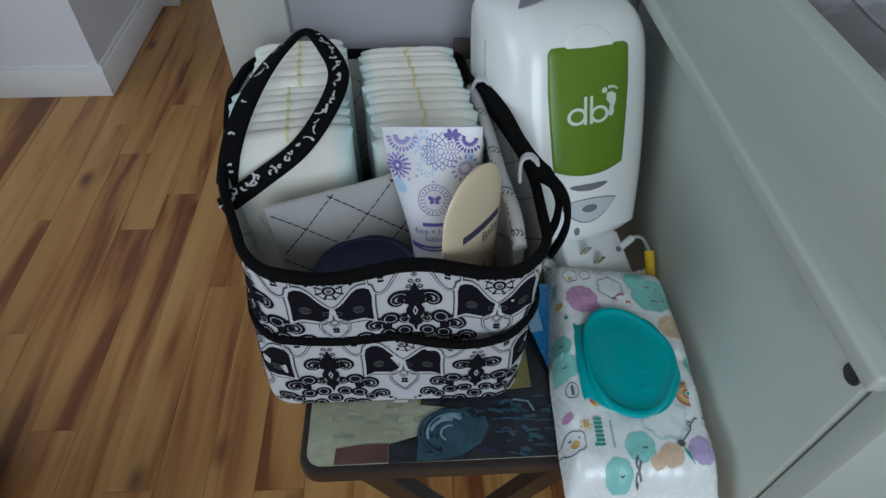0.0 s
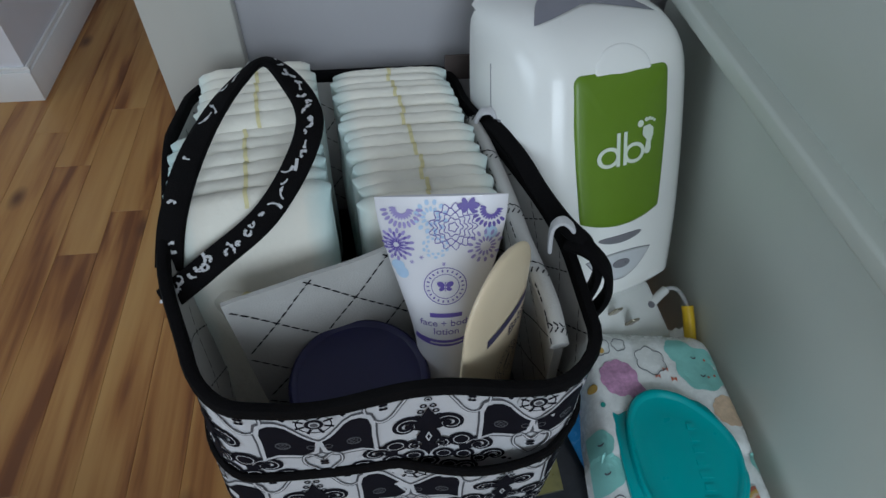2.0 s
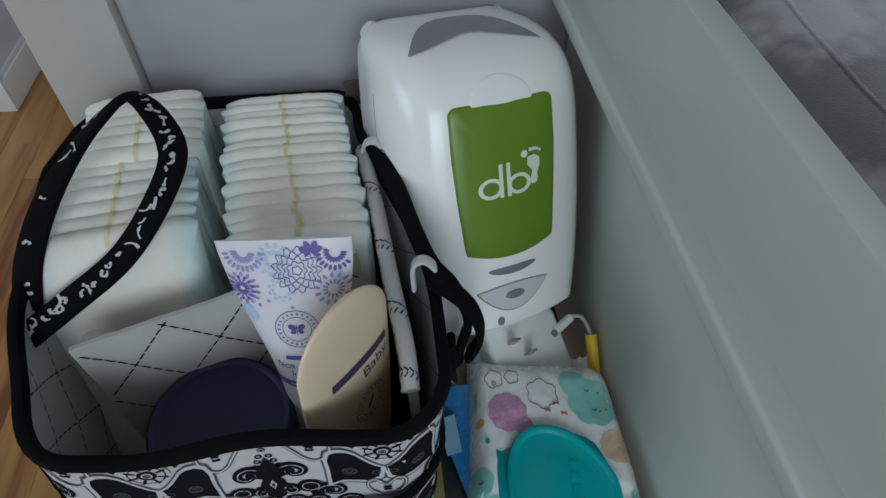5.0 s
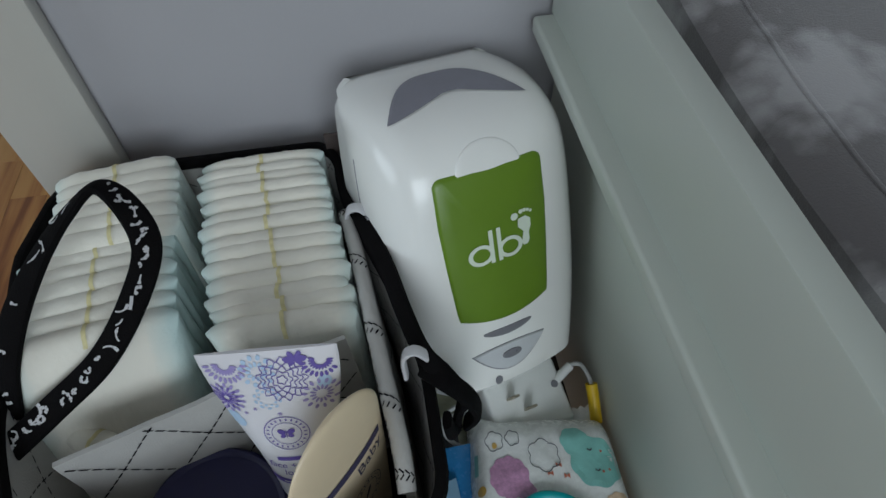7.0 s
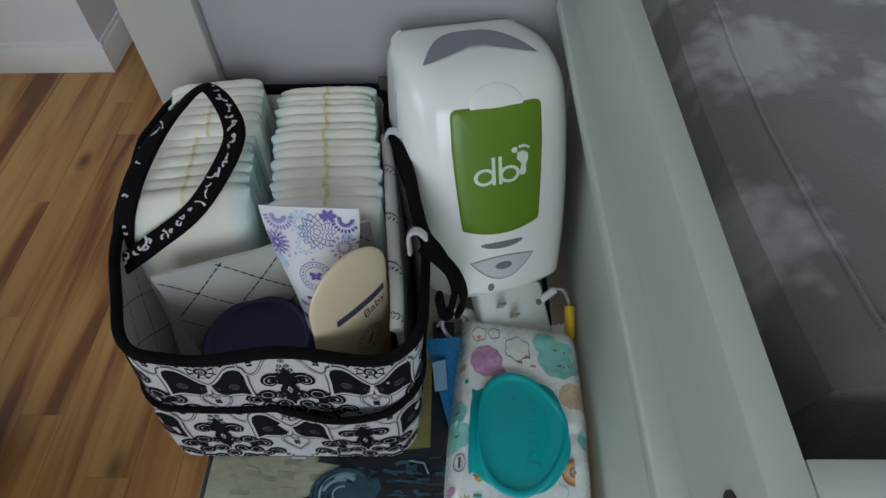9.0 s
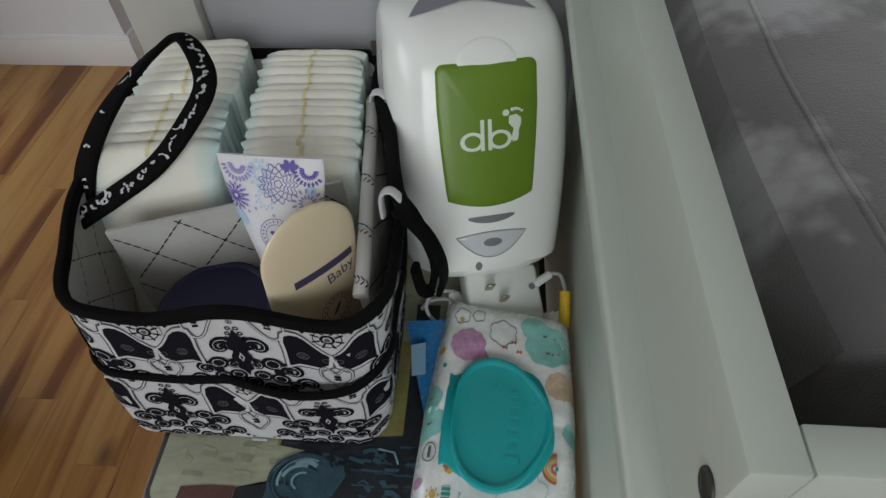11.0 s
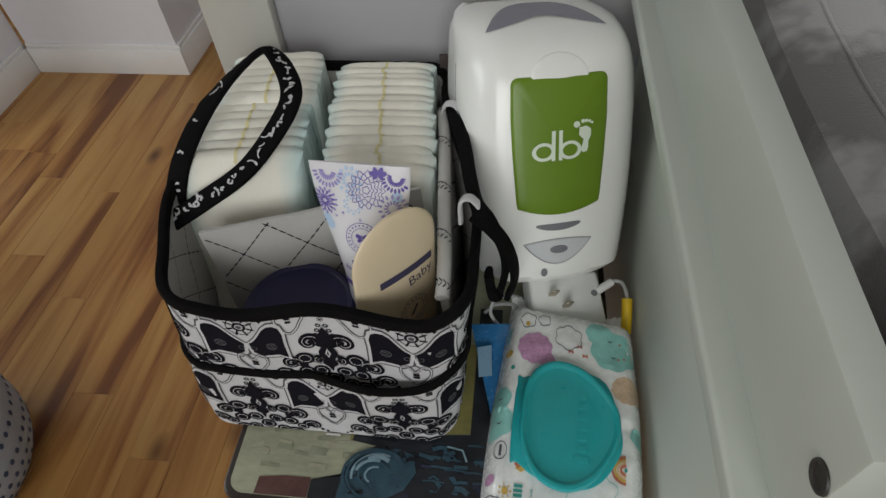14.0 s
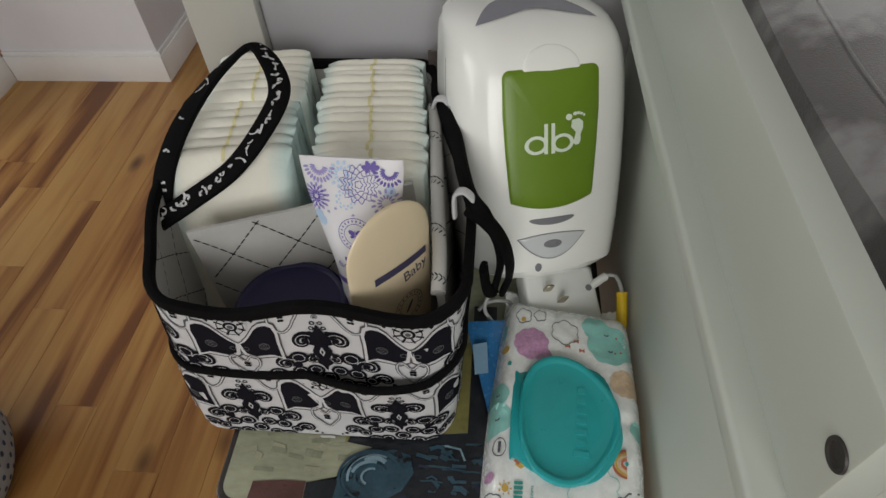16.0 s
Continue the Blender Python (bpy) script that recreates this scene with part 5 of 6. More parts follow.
# ---- wall soap dispenser, standing loose and leaning back ----
du = Vector((0.947, 0.298, -0.122)).normalized()
dv = Vector((-0.095, 0.435, 0.895)).normalized()
du, dv = (du - dv * (du.dot(dv) / 2)).normalized(), (dv - du * (du.dot(dv) / 2)).normalized()
dv = (dv - du * du.dot(dv)).normalized()
dn = du.cross(dv)
disp = thing("soap_dispenser", "white plastic soap dispenser with a green front panel, leaning back", "soap dispenser")
disp.matrix_world = Matrix.Translation((0.1780, 0.4550, 0.7132)) @ Matrix((du, -dn, dv)).transposed().to_4x4()


def d_front(v):
    """How far the front stands back (positive) at height v."""
    if v > 0.045:
        t = (v - 0.045) / 0.072
        return 0.0005 + 0.105 * min(t, 1.0) ** 2.6
    if v < -0.06:
        return 0.0015 * ((-0.06 - v) / 0.065) ** 1.6
    return 0.0


def d_half(v):
    t = (v + 0.135) / 0.252
    return 0.0605 + 0.0118 * math.sin(max(0.0, min(1, t)) * math.pi) ** 0.7 + 0.002 * t


BACK = 0.108


def d_at(u, v, lift=0.0):
    a = d_half(v)
    q = min(abs(u - 0.004) / a, 1)
    return Vector((u, d_front(v) + 0.010 * q ** 2 + 0.018 * (max(q - 0.62, 0) / 0.38) ** 3 - lift, v))


rings = []
vs = [-0.1255, -0.1245, -0.121, -0.115, -0.106, -0.092, -0.075, -0.055, -0.03, -0.005, 0.02, 0.04, 0.052, 0.062, 0.071, 0.079, 0.086, 0.092, 0.097, 0.101, 0.104, 0.106, 0.1075]
for v in vs:
    a = d_half(v)
    f0 = d_front(v)
    ease = 0.010 * max(0, (-0.1165 - v) / 0.009) + 0.013 * max(0, (v - 0.088) / 0.0195) ** 2
    a, f0 = a - ease, f0 + ease
    n = 22
    ring = [(a * q, f0 + 0.010 * q * q + 0.018 * (max(abs(q) - 0.62, 0) / 0.38) ** 3, v) for q in (-1 + 2 * k / n for k in range(n + 1))]
    ring += [(a + 0.001, max(f0 + 0.045, BACK * 0.55), v), (a, BACK - 0.010, v), (a - 0.007, BACK, v), (-a + 0.007, BACK, v), (-a, BACK - 0.010, v), (-a - 0.001, max(f0 + 0.045, BACK * 0.55), v)]
    ring = [(x + 0.004, min(y, BACK), z) for x, y, z in ring]
    rings.append(ring)
shell = part("housing", loft(bmesh.new(), rings, cap=(True, True)), MAT["shell"], disp)


def d_patch(outline, lift, thick=0.0012, rings_n=5):
    """A slightly raised plate that follows the front of the housing."""
    bm = bmesh.new()
    cx, cy = sum(p[0] for p in outline) / len(outline), sum(p[1] for p in outline) / len(outline)
    rows = [[d_at(x, y, -0.001) for x, y in outline], [d_at(x, y, lift) for x, y in outline]]
    for s in (0.985, 0.94, 0.75, 0.5, 0.25, 0.02):
        rows.append([d_at(cx + (x - cx) * s, cy + (y - cy) * s, lift + thick * (0.5 if s > 0.98 else 1)) for x, y in outline])
    return loft(bm, rows, cap=(False, True))


def panel_outline():
    pts = []
    for x, y, r, a in ((0.0394, 0.0535, 0.006, 0), (-0.0394, 0.0535, 0.006, 90)):
        for k in range(7):
            t = radians(a + 90 * k / 6)
            pts.append((x - math.copysign(r, x) + r * math.cos(t), y - r + r * math.sin(t)))
    pts += [(-0.0399, 0.02), (-0.0386, -0.01), (-0.0362, -0.045)]
    for k in range(13):
        q = -1 + 2 * k / 12
        pts.append((0.0352 * q, -0.0515 - 0.0075 * (1 - q * q)))
    pts += [(0.0362, -0.045), (0.0386, -0.01), (0.0399, 0.02)]
    return pts


side_line = [Vector((0.004 - d_half(v) - 0.0008, max(d_front(v) + 0.045, BACK * 0.55) + 0.004, v)) for v in (-0.10 + 0.018 * k for k in range(10))]
part("seam", sweep(bmesh.new(), side_line, 0.0012, 0.0012, [Vector((0, 1, 0))] * 10, sides=8), MAT["lens_dark"], disp, "fine moulding seam along the side")
# shallow thumb recess above the panel, shown as a rounded dish edge
part("thumb_recess", d_patch([(0.0235 * math.cos(k / 30 * math.pi), 0.051 + 0.019 * math.sin(k / 30 * math.pi)) for k in range(31)], 0.0002, 0.0005), MAT["shell"], disp, "white raised half-round rim")
part("front_panel", d_patch(panel_outline(), 0.0010), MAT["green"], disp, "satin olive green panel")
win = []
for k in range(25):
    q = -1 + 2 * k / 24
    win.append((0.050 * q, 0.0860 + 0.0095 * (1 - q * q) ** 0.6))
for k in range(1, 24):
    q = 1 - 2 * k / 24
    win.append((0.050 * q, 0.0860 + 0.0190 * (1 - abs(q) ** 3)))
part("level_window", d_patch(win, 0.0006, 0.0005), MAT["shell_grey"], disp, "smoked grey level window")
part("slot", d_patch([(0.020 * math.cos(k / 24 * math.tau), -0.0705 + 0.0032 * math.sin(k / 24 * math.tau) + 0.002 * math.cos(k / 24 * math.tau) ** 2) for k in range(24)], 0.0003, 0.0003), MAT["lens_dark"], disp, "dark grey indicator slot")
eye = []
for k in range(17):
    q = -1 + 2 * k / 16
    eye.append((0.0295 * q, -0.0845 + 0.003 * (1 - q * q)))
for k in range(1, 16):
    q = 1 - 2 * k / 16
    eye.append((0.0295 * q, -0.0845 - 0.0195 * (1 - q * q)))
lens = part("sensor_window", d_patch([(x * 1.04, -0.088 + (y + 0.088) * 1.07) for x, y in eye], 0.0002, 0.0002), MAT["lens_dark"], disp, "grey sensor surround")
part("sensor_lens", d_patch(eye, 0.0008, 0.0008), MAT["lens"], disp, "clear grey sensor lens")
part("sensor_dot", d_patch([(0.008 * math.cos(k / 20 * math.tau), -0.0905 + 0.0036 * math.sin(k / 20 * math.tau)) for k in range(20)], 0.0021, 0.0004), MAT["lens_dark"], disp)
part("nozzle_mark", d_patch([(-0.012 + 0.003 * math.cos(k / 12 * math.tau), -0.112 + 0.004 * math.sin(k / 12 * math.tau)) for k in range(12)], 0.0003, 0.0002), MAT["lens_dark"], disp)
for z in (-0.005, 0.012):
    part("latch", box(bmesh.new(), -d_half(z) + 0.0022, -d_half(z) + 0.0038, 0.050, 0.056, z, z + 0.012, 0.0005), MAT["lens_dark"], disp)
pd = Print(lambda x, z, lift: d_at(0.0004 + x * 1.10, 0.0042 + z * 0.86, 0.0024 + lift), 0.0002)
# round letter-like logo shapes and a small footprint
pd.ring("logo", -0.0135, -0.0105, 0.0072, 0.0030, 1, n=36)
pd.stroke("logo", [(-0.0062, -0.0195), (-0.0062, 0.0085)], 0.0028, 1)
pd.stroke("logo", [(-0.0008, -0.0195), (-0.0008, 0.0085)], 0.0028, 1)
pd.ring("logo", 0.0066, -0.0105, 0.0072, 0.0030, 1, n=36)
pd.poly("logo", [(0.0135, 0.0095), (0.019, 0.0105), (0.0225, 0.0070), (0.0225, 0.0010), (0.0205, -0.0045), (0.0208, -0.0100), (0.0195, -0.0135), (0.0165, -0.0140), (0.0148, -0.0115), (0.0158, -0.0070), (0.0168, -0.0020), (0.0130, 0.0030)], 1)
for x, z, r in ((0.0112, 0.0125, 0.0026), (0.0160, 0.0150, 0.0016), (0.0187, 0.0153, 0.0014), (0.0211, 0.0146, 0.0012), (0.0231, 0.0130, 0.0011)):
    pd.oval("logo", x, z, r, r * 1.15, 1, n=12)
pd.done(disp, {"logo": "logo"})

# ---- power adapter with its cable and yellow tip ----
plug = thing("power_adapter", "white plug-in power adapter lying with its two prongs up", "power adapter")
pu = Vector((0.063, 0.015, -0.010)).normalized()
pz = Vector((0.10, -0.28, 0.955)).normalized()
py = pz.cross(pu).normalized()
pz = pu.cross(py)
plug.matrix_world = Matrix.Translation((0.196, 0.396, 0.5865)) @ Matrix((pu, py, pz)).transposed().to_4x4()
part("housing", boxed(-0.033, 0.033, -0.026, 0.026, -0.026, 0, 0.004, 3), MAT["adapter"], plug)
for x in (-0.014, -0.003):
    part("prong", boxed(x - 0.0035 + 0.0, x + 0.0035, -0.0035 - (x + 0.008), -0.0015 - (x + 0.008), -0.001, 0.012, 0.0005, 1), MAT["prong"], plug, "flat brass prong")
for x, y in ((0.0255, 0.004), (-0.0255, -0.017)):
    part("screw", sweep(bmesh.new(), [Vector((x, y, -0.001)), Vector((x, y, 0.0006))], 0.006, 0.006, [Vector((1, 0, 0))] * 2, sides=12), MAT["lens_dark"], plug)
cable = tagged(part("power_cable", sweep(bmesh.new(), smooth_path([(0.226, 0.412, 0.582), (0.236, 0.418, 0.586), (0.244, 0.416, 0.588), (0.2475, 0.405, 0.587), (0.248, 0.396, 0.584)], 8), 0.0036, 0.0036, sides=10), MAT["cable"]), "thin pale grey cable curling beside the adapter", "cable")
part("strain_relief", sweep(bmesh.new(), [Vector((0.222, 0.409, 0.581)), Vector((0.236, 0.418, 0.586))], 0.0075, 0.0075, sides=10), MAT["adapter"], cable)
part("plug_tip", sweep(bmesh.new(), [Vector((0.248, 0.400, 0.586)), Vector((0.2482, 0.392, 0.580)), Vector((0.2484, 0.376, 0.566))], 0.0095, 0.0095, [Vector((1, 0, 0))] * 3, sides=14), MAT["yellow"], cable, "yellow moulded plug tip")
tagged(part("power_cable", sweep(bmesh.new(), smooth_path([(0.168, 0.402, 0.566), (0.150, 0.405, 0.572), (0.133, 0.398, 0.578), (0.128, 0.385, 0.572), (0.140, 0.374, 0.566), (0.156, 0.380, 0.566), (0.150, 0.396, 0.570), (0.132, 0.400, 0.564), (0.122, 0.392, 0.561)], 8), 0.0034, 0.0034, sides=10), MAT["cable"]), "thin grey cable coiled between caddy and adapter", "cable")

# ---- blue wrapper under the wipes ----
wrap = thing("blue_packet", "glossy blue foil packet tucked beside the caddy", "packet", (0.125, 0.325, TABLE_Z))


def packet():
    bm = bmesh.new()
    a, b, c, d = Vector((0.140, 0.268, 0.560)), Vector((0.152, 0.268, 0.5605)), Vector((0.150, 0.372, 0.577)), Vector((0.1115, 0.372, 0.571))
    top, low = [], []
    for i in range(13):
        r1, r2 = [], []
        for j in range(9):
            u, v = i / 12, j / 8
            p = a.lerp(b, v).lerp(d.lerp(c, v), u)
            puff = 0.0045 * math.sin(math.pi * u) ** 0.6 * math.sin(math.pi * v) ** 0.6 + 0.0012 * noise.noise(Vector((u * 7, v * 6, 2)))
            r1.append(p + Vector((0, 0, puff)))
            r2.append(p + Vector((0, 0, -max(puff, 0) * 0.4 - 0.0004)))
        top.append(r1 + r2[::-1])
    loft(bm, top, cap=(True, True))
    bm.transform(Matrix.Translation((-0.125, -0.325, -TABLE_Z)))
    return bm


part("foil", packet(), MAT["blue"], wrap)
pw = Print(lambda x, y, lift: (x - 0.125, y - 0.325, 0.5725 + (y - 0.30) * 0.1 - TABLE_Z + lift), 0.0003)
pw.poly("pale_blue", [(0.122, 0.318), (0.133, 0.320), (0.131, 0.348), (0.119, 0.345)])
pw.done(wrap, {"pale_blue": "printed_label"})

# ---- wipes packet ----
wipes = thing("wipes_packet", "printed soft plastic wipes packet with a teal flip lid", "wipes packet", (0.194, 0.275, TABLE_Z))
wq = [Vector((0.128, 0.172, 0)), Vector((0.243, 0.170, 0)), Vector((0.2515, 0.376, 0)), Vector((0.147, 0.394, 0))]


def wp(u, v, lift=0.0):
    """Top surface of the packet: u across, v from its near to its far end, both 0..1."""
    p = wq[0].lerp(wq[1], u).lerp(wq[3].lerp(wq[2], u), v)
    waist = 0.004 * math.sin(v * math.pi) * (1 if u > 0.5 else -1) * abs(u - 0.5) * 2
    eu, ev = min(u, 1 - u), min(v, 1 - v)
    body = (1 - max(0, 1 - eu / 0.13) ** 2.4) * (1 - max(0, 1 - ev / 0.12) ** 2.0)
    z = TABLE_Z + 0.008 + 0.0305 * max(body, 0) ** 0.75 + (0.002 if v > 0.5 else 0)
    q = Vector((p.x * 40, p.y * 40, 0))
    wr = 0.0016 * noise.noise(q) + 0.0009 * noise.noise(q * 2.7)
    wr += 0.0010 * abs(math.sin(u * 31 + 4 * noise.noise(q * 0.4))) * max(0, 0.16 - ev) / 0.16
    wr += 0.0010 * math.sin((v * 26) + 5 * u) * max(0, 0.2 - eu) / 0.2
    return Vector((p.x + waist, p.y, z + wr + lift)) - Vector((0.194, 0.275, TABLE_Z))


bm = bmesh.new()
nu, nv = 44, 64
rows = []
for j in range(nv + 1):
    top = [wp(i / nu, j / nv) for i in range(nu + 1)]
    low = []
    for i in range(nu, -1, -1):
        t = wp(i / nu, j / nv)
        eu = min(i / nu, 1 - i / nu)
        ev = min(j / nv, 1 - j / nv)
        low.append(Vector((t.x * (0.99 if eu == 0 else 1), t.y, min(t.z - 0.0006, 0.008 * (1 - min(1, min(eu, ev) / 0.06)) + 0.0008))))
    rows.append(top + low)
loft(bm, rows, cap=(True, True))
part("film", bm, MAT["film"], wipes)
# crimped end seal at the near and far end
for v0, dirn in ((0.0, -1), (1.0, 1)):
    bm = bmesh.new()
    a_, b_ = [], []
    for i in range(41):
        p = wp(i / 40, v0)
        zig = 0.0010 * (1 if i % 2 else -1)
        a_.append(p)
        b_.append(p + Vector((zig * 0.4, dirn * (0.010 + zig), 0.004 * math.sin(i * 0.55) * (0.4 if dirn < 0 else 1) - 0.001 + (0.004 if dirn > 0 else 0))))
    loft(bm, [a_, b_, [q - Vector((0, 0, 0.0007)) for q in b_], [q - Vector((0, 0, 0.0007)) for q in a_]], closed=False)
    part("end_seal", bm, MAT["film"], wipes, "crimped film end")

# lid: base plate with a square tab corner and an oval flap
LC = (0.500, 0.473)


def lid_place(x, y, z):
    """Lid plane in metres across and along from its middle, z above the film."""
    base = wp(*LC)
    ex = (wp(0.7, LC[1]) - wp(0.3, LC[1]))
    ex.z = ex.z * 0.2
    ex.normalize()
    ey = (wp(LC[0], 0.75) - wp(LC[0], 0.3))
    ey.z *= 0.2
    ey.normalize()
    return base + ex * x + ey * y + Vector((0, 0, z))


def lid_shape(scale):
    """Egg-shaped flap, drawn out to a blunt point at its open side."""
    knots = ((-0.010, 0.0505), (0.007, 0.0475), (0.021, 0.0375), (0.0335, 0.022), (0.0385, 0.006), (0.0355, -0.014), (0.022, -0.038), (0.006, -0.0495), (-0.010, -0.0495), (-0.0245, -0.040), (-0.0335, -0.020), (-0.0355, 0.004), (-0.0335, 0.027), (-0.0245, 0.0435))
    return [(v.x * scale, v.y * scale) for v in smooth_path([(x, y, 0) for x, y in knots], 5, True)]


tab = [(-0.0405, -0.030), (-0.0405, 0.030), (-0.036, 0.034), (-0.020, 0.040), (0.0, 0.046), (0.028, 0.038), (0.040, -0.004), (0.034, -0.026), (0.020, -0.043), (0.0, -0.047), (-0.022, -0.042), (-0.036, -0.034)]
tabp = [(v.x, v.y) for v in smooth_path([(x, y, 0) for x, y in tab], 5, True)]
bm = bmesh.new()
loft(bm, [[lid_place(x, y, -0.001) for x, y in tabp], [lid_place(x, y, 0.0022) for x, y in tabp], [lid_place(x * 0.97, y * 0.97, 0.003) for x, y in tabp]], cap=(True, True))
base_plate = part("lid", bm, MAT["teal"], wipes, "teal plastic flip lid with a raised oval rim")
bm = bmesh.new()
prof = ((1.0, 0.0030), (1.0, 0.0058), (0.985, 0.0072), (0.95, 0.0078), (0.915, 0.0074), (0.885, 0.0060), (0.86, 0.0054), (0.6, 0.0060), (0.3, 0.0063), (0.02, 0.0064))
loft(bm, [[lid_place(x, y, z) for x, y in lid_shape(s)] for s, z in prof], cap=(True, True))
part("flap", bm, MAT["teal"], base_plate)
# embossed brand mark as plain raised bars along the flap
bm = bmesh.new()
for k, w in enumerate((0.012, 0.007, 0.009, 0.008, 0.007, 0.006, 0.006)):
    y = -0.027 + 0.0082 * k
    pts = [(0.010 - w / 2, y - 0.0022), (0.010 + w / 2, y - 0.0022), (0.010 + w / 2, y + 0.0022), (0.010 - w / 2, y + 0.0022)]
    loft(bm, [[lid_place(x, yy, 0.0056) for x, yy in pts], [lid_place(0.010 + (x - 0.010) * 0.9, yy, 0.0068) for x, yy in pts]], cap=(True, True))
part("embossed_mark", bm, MAT["teal"], base_plate)["kind"] = "stuff"

pk = Print(lambda u, v, lift: wp(u, v, lift + 0.0003), 0.00015)


def blob(ink, u, v, r, lobes, seed, level=0, sq=0.55):
    """A wavy patch; r in packet widths, sq keeps it round on the longer packet."""
    pts = []
    for k in range(48):
        a = k / 48 * math.tau
        q = r * (1 + 0.10 * abs(math.sin(a * lobes / 2 + seed)))
        pts.append((min(max(u + q * math.cos(a), 0.012), 0.988), min(max(v + q * sq * math.sin(a), 0.012), 0.988)))
    for s in (1.0,):
        bm = pk.sets.setdefault(ink, bmesh.new())
        lift = pk.lift * (1 + level)
        rows = [[pk.place(u + (x - u) * f, v + (y - v) * f, lift) for x, y in pts] for f in (1.0, 0.75, 0.5, 0.25, 0.02)]
        loft(bm, rows, cap=(False, True))


blob("pink", 0.245, 0.757, 0.115, 10, 0.3)
blob("pink", 0.34, 0.71, 0.055, 6, 1.3)
blob("mint", 0.80, 0.80, 0.15, 8, 0.8)
blob("mint", 0.70, 0.87, 0.09, 7, 0.2)
blob("sand", 0.88, 0.64, 0.095, 12, 0.5)
blob("mint", 0.055, 0.455, 0.10, 6, 0.2)
blob("mint", 0.05, 0.54, 0.075, 6, 0.9)
blob("mint", 0.95, 0.47, 0.06, 6, 0.9)
blob("mint", 0.47, 0.14, 0.09, 7, 0.4)
blob("mint", 0.32, 0.055, 0.085, 7, 1.4)
blob("violet", 0.86, 0.125, 0.085, 9, 0.6)
blob("sand", 0.66, 0.11, 0.07, 5, 0.1)
blob("sand", 0.57, 0.09, 0.045, 5, 0.1)
for u, v, s in ((0.78, 0.845, 1), (0.80, 0.775, 1), (0.07, 0.455, 0.9), (0.06, 0.54, 0.8), (0.50, 0.14, 0.9), (0.34, 0.055, 0.9)):
    pk.ring("line", u, v, 0.014 * s, 0.005, 4, math.pi, math.tau, ry=0.007 * s, n=8)
for u, v in ((0.85, 0.835), (0.87, 0.77), (0.83, 0.765)):
    pk.oval("rust", u, v, 0.008, 0.0045, 4)
# outlined clouds, bears and a small bird
for u, v, r, lobes in ((0.48, 0.825, 0.085, 6), (0.065, 0.165, 0.062, 5), (0.17, 0.875, 0.05, 5), (0.29, 0.885, 0.04, 5), (0.66, 0.245, 0.13, 8)):
    pts = []
    for k in range(50):
        a = k / 50 * math.tau
        q = r * (1 + 0.22 * abs(math.sin(a * lobes / 2)))
        pts.append((u + q * math.cos(a), v + q * 0.55 * math.sin(a)))
    pk.stroke("line" if r < 0.1 else "mint", pts, 0.0038, 3, True)
pk.oval("ochre", 0.07, 0.155, 0.022, 0.014, 2)
pk.oval("ochre", 0.17, 0.86, 0.016, 0.010, 2)
for x in (0.045, 0.095):
    pk.oval("line", x, 0.175, 0.006, 0.004, 3, n=8)
for x, y in ((0.60, 0.755), (0.56, 0.79), (0.50, 0.765)):
    pk.poly("rust", [(x - 0.018, y - 0.008), (x - 0.018, y + 0.008), (x, y + 0.002), (x + 0.018, y + 0.008), (x + 0.018, y - 0.008), (x, y - 0.002)], 2)
# rainbow
for q, ink in enumerate(("rust", "ochre", "sand", "rust")):
    pk.ring(ink, 0.855, 0.342, 0.080 - 0.017 * q, 0.013, 3, math.pi * 0.5, math.pi * 1.5, ry=(0.080 - 0.017 * q) * 0.55, n=18)
pk.oval("deep_teal", 0.855, 0.342, 0.010, 0.007, 3)
# kite string, moustache and kite
pk.stroke("line", [(0.93, 0.255), (0.86, 0.245), (0.825, 0.225), (0.805, 0.195), (0.77, 0.172), (0.74, 0.155)], 0.006, 3)
pk.ring("line", 0.81, 0.222, 0.014, 0.005, 3, ry=0.008, n=10)
pk.oval("line", 0.73, 0.148, 0.026, 0.013, 3)
pk.poly("deep_teal", [(0.74, 0.138), (0.77, 0.115), (0.80, 0.075), (0.75, 0.11)], 3)
for s in (-1, 1):
    pk.spiral("line", 0.445, 0.065 + s * 0.017, 0.022, 0.014, 0.7, 1.57 * s, s, 3)
pk.stroke("line", [(0.46, 0.038), (0.445, 0.065), (0.46, 0.093)], 0.014, 3)
# brand word as bars down the film, with the readable word beside it
for k in range(7):
    pk.stroke("deep_teal", [(0.20 if k else 0.185, 0.148 + 0.0155 * k), (0.252, 0.148 + 0.0155 * k)], 0.010, 3)
pk.text("deep_teal", "sensitive", 0.305, 0.185, 0.030, 3, math.pi / 2)
pk.oval("ochre", 0.149, 0.22, 0.020, 0.012, 3)
for q in range(7):
    a = q / 7 * math.tau
    pk.stroke("ochre", [(0.149 + 0.028 * math.cos(a), 0.22 + 0.016 * math.sin(a)), (0.149 + 0.040 * math.cos(a), 0.22 + 0.023 * math.sin(a))], 0.006, 3)
# speech bubble with a tiny word, as a bar
pk.ring("line", 0.098, 0.352, 0.040, 0.004, 3, ry=0.032, n=20)
pk.stroke("line", [(0.098, 0.332), (0.098, 0.372)], 0.016, 3)
pk.poly("ochre", [(0.20, 0.295), (0.235, 0.285), (0.265, 0.298), (0.235, 0.313), (0.22, 0.325)], 3)
pk.poly("rust", [(0.19, 0.308), (0.22, 0.295), (0.235, 0.313), (0.215, 0.328)], 4)
pk.stroke("mint", [(0.045, 0.77), (0.05, 0.84)], 0.022, 3)
pk.oval("ochre", 0.07, 0.72, 0.025, 0.015, 3)
pk.oval("pink", 0.05, 0.255, 0.028, 0.018, 3)
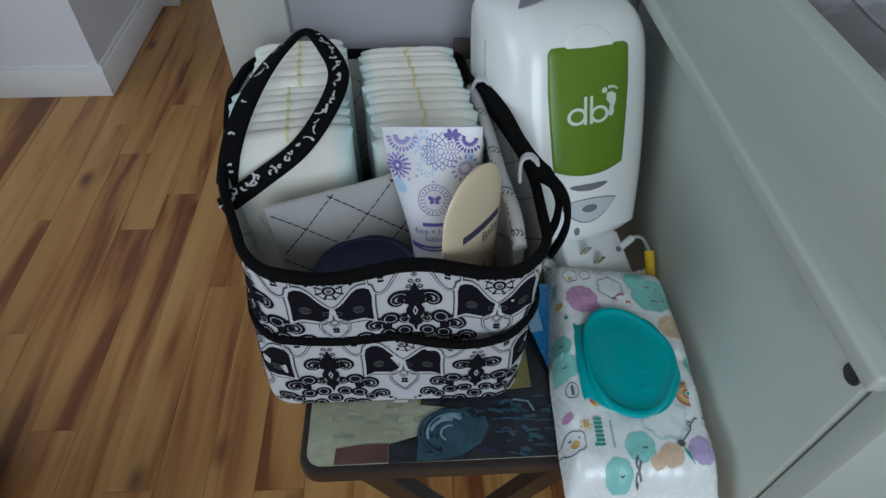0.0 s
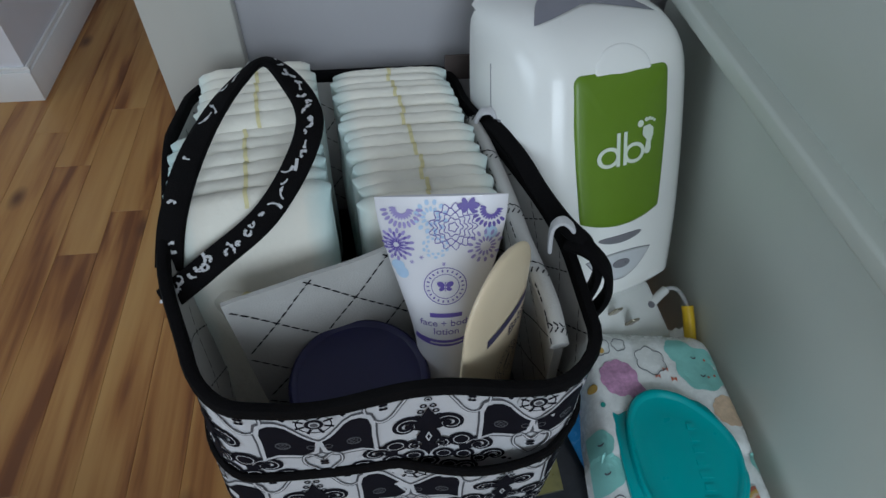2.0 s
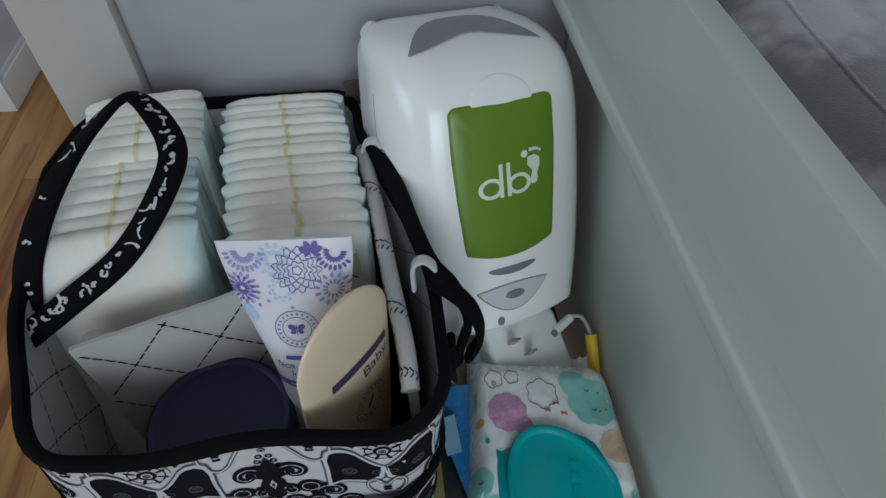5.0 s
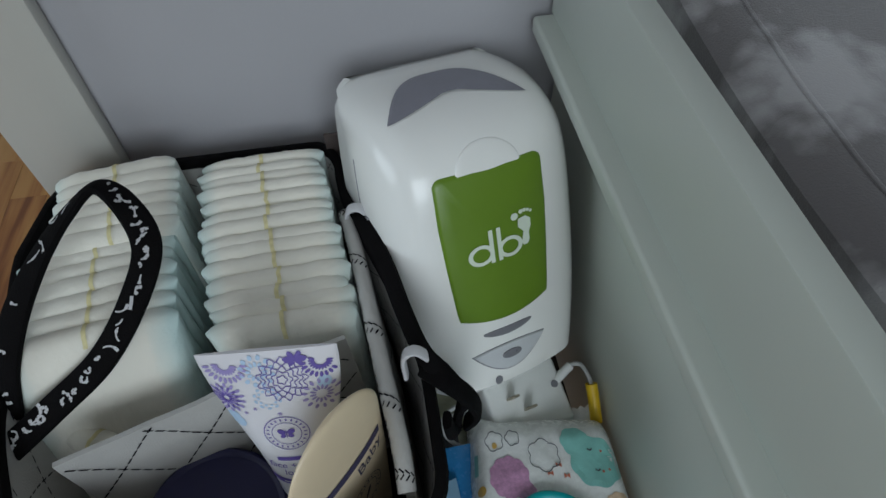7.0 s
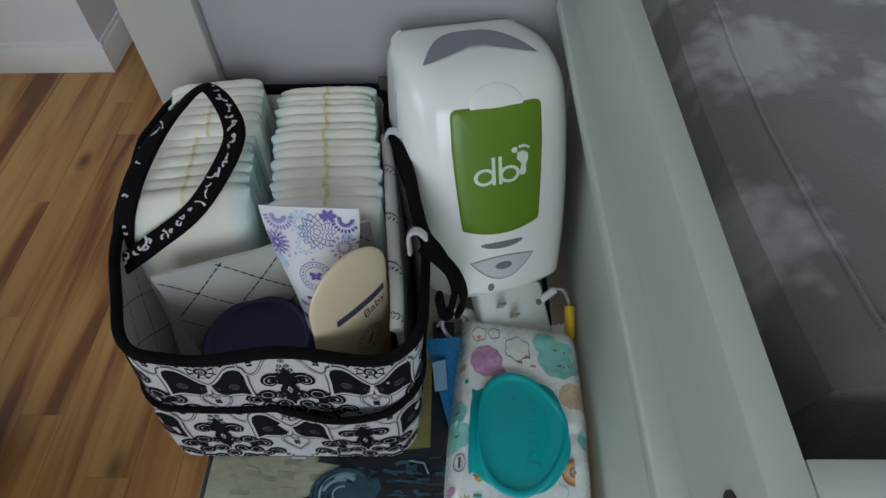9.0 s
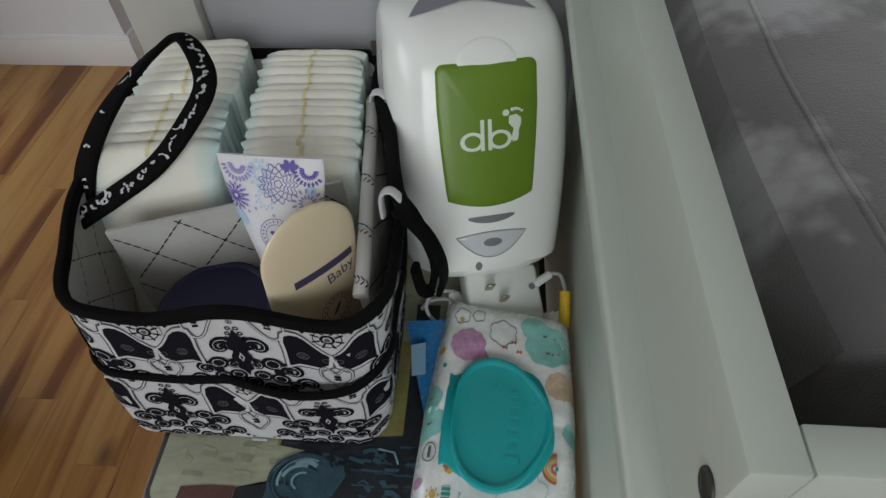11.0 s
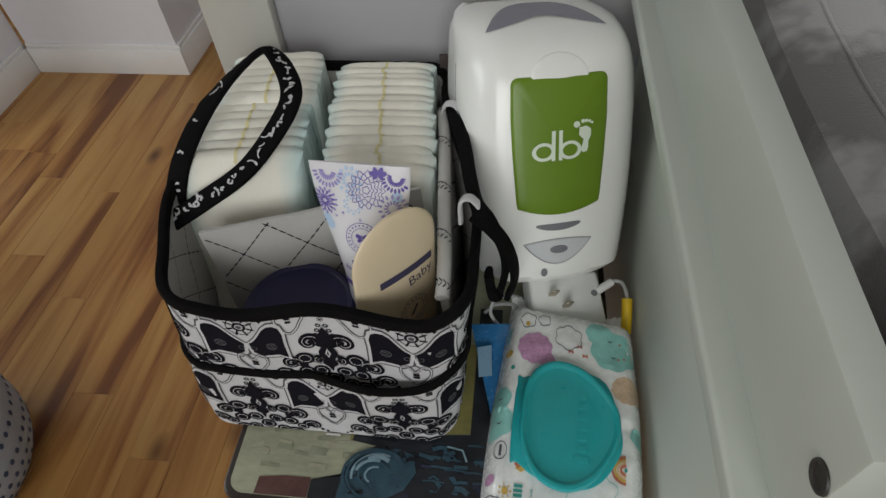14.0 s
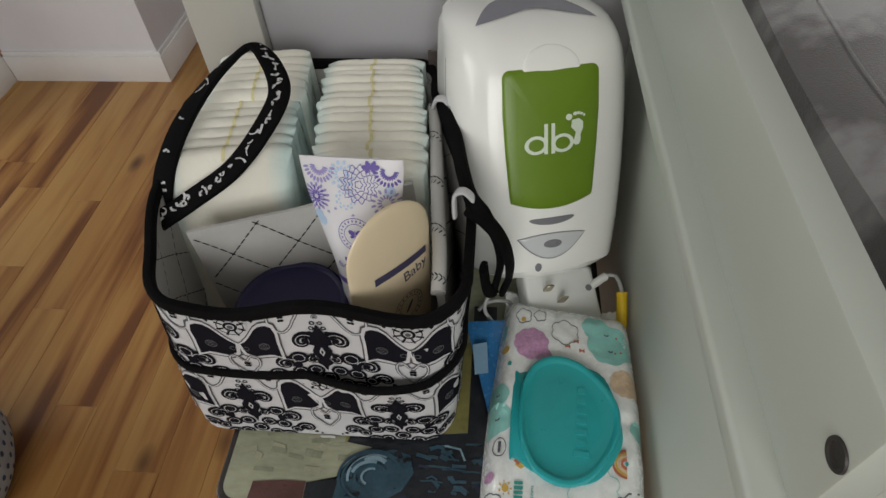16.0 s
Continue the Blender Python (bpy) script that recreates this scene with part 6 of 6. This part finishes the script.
pk.oval("deep_teal", 0.11, 0.66, 0.014, 0.009, 3)
pk.done(wipes, {"pink": "pink_print", "mint": "mint_print", "sand": "sand_print", "violet": "violet_print", "line": "outline_print", "rust": "rust_print", "ochre": "ochre_print", "deep_teal": "teal_print"})

# ---- dotted pouf on the floor ----
pouf = thing("pouf", "round pale blue-grey cloth pouf with dark blue dots", "pouf", (-0.80, 0.335, 0))
prof = []
for k in range(19):
    a = -math.pi / 2 + math.pi * k / 18
    prof.append((0.165 * abs(math.cos(a)) ** 0.55 + 0.012, 0.155 + 0.155 * math.copysign(abs(math.sin(a)) ** 0.8, math.sin(a))))
part("cover", turned(prof, 56), MAT["pouf"], pouf)
bm = bmesh.new()
for j in range(3, 16):
    a = -math.pi / 2 + math.pi * j / 18
    r, z = 0.165 * abs(math.cos(a)) ** 0.55 + 0.0127, 0.155 + 0.155 * math.copysign(abs(math.sin(a)) ** 0.8, math.sin(a))
    a2 = a + 0.05
    r2, z2 = 0.165 * abs(math.cos(a2)) ** 0.55 + 0.0127, 0.155 + 0.155 * math.copysign(abs(math.sin(a2)) ** 0.8, math.sin(a2))
    sl = Vector((r2 - r, z2 - z)).normalized()
    n = max(int(r * math.tau / 0.019), 6)
    for k in range(n):
        t = (k + 0.5 * (j % 2)) / n * math.tau
        rad, tan = Vector((math.cos(t), math.sin(t), 0)), Vector((-math.sin(t), math.cos(t), 0))
        c = rad * r + Vector((0, 0, z))
        up = rad * sl.x + Vector((0, 0, sl.y))
        bm.faces.new([bm.verts.new(c + tan * (0.0045 * math.cos(q)) + up * (0.006 * math.sin(q)) + (rad * abs(sl.y) + Vector((0, 0, -sl.x))) * 0.0005) for q in (m / 8 * math.tau for m in range(8))])
dots = part("dots", bm, MAT["pouf_dot"], pouf)
dots["kind"] = "stuff"

# ---- floor planks, laid along the hall ----
PW = 0.0830
plank_meshes = {}


def plank_mesh(length):
    key = round(length, 1)
    if key not in plank_meshes:
        bm = boxed(-PW / 2 + 0.0002, PW / 2 - 0.0002, 0.0002, key - 0.0002, -0.0055, 0.0, 0.0005, 1)
        plank_meshes[key] = mesh_of("plank", bm, MAT["plank"])
    return plank_meshes[key]


rng = random.Random(11)
for i in range(-26, 25):
    x = -0.555 + PW * i
    y = -2.1 - rng.uniform(0, 0.6)
    while y < 3.3:
        length = rng.choice((0.5, 0.6, 0.7, 0.8, 0.9, 1.1, 1.3))
        if -2.0 < x < 0.5 and -1.0 < y + length < 3.38:
            plank = new("plank", plank_mesh(length))
            plank.location, plank.parent = (x, y, 0), floor
        y += length
far = bmesh.new()
for x0, x1, y0, y1 in ((-2.7, -2.02, -2.1, 3.4), (0.53, 2.0, -2.1, 3.4), (-2.02, 0.53, -2.1, -1.0), (-2.02, 0.53, 2.0, 3.4)):
    box(far, x0, x1, y0, y1, -0.0058, -0.004)
far_floor = part("planks", far, MAT["plank"], floor)
tagged(far_floor, kind="stuff")
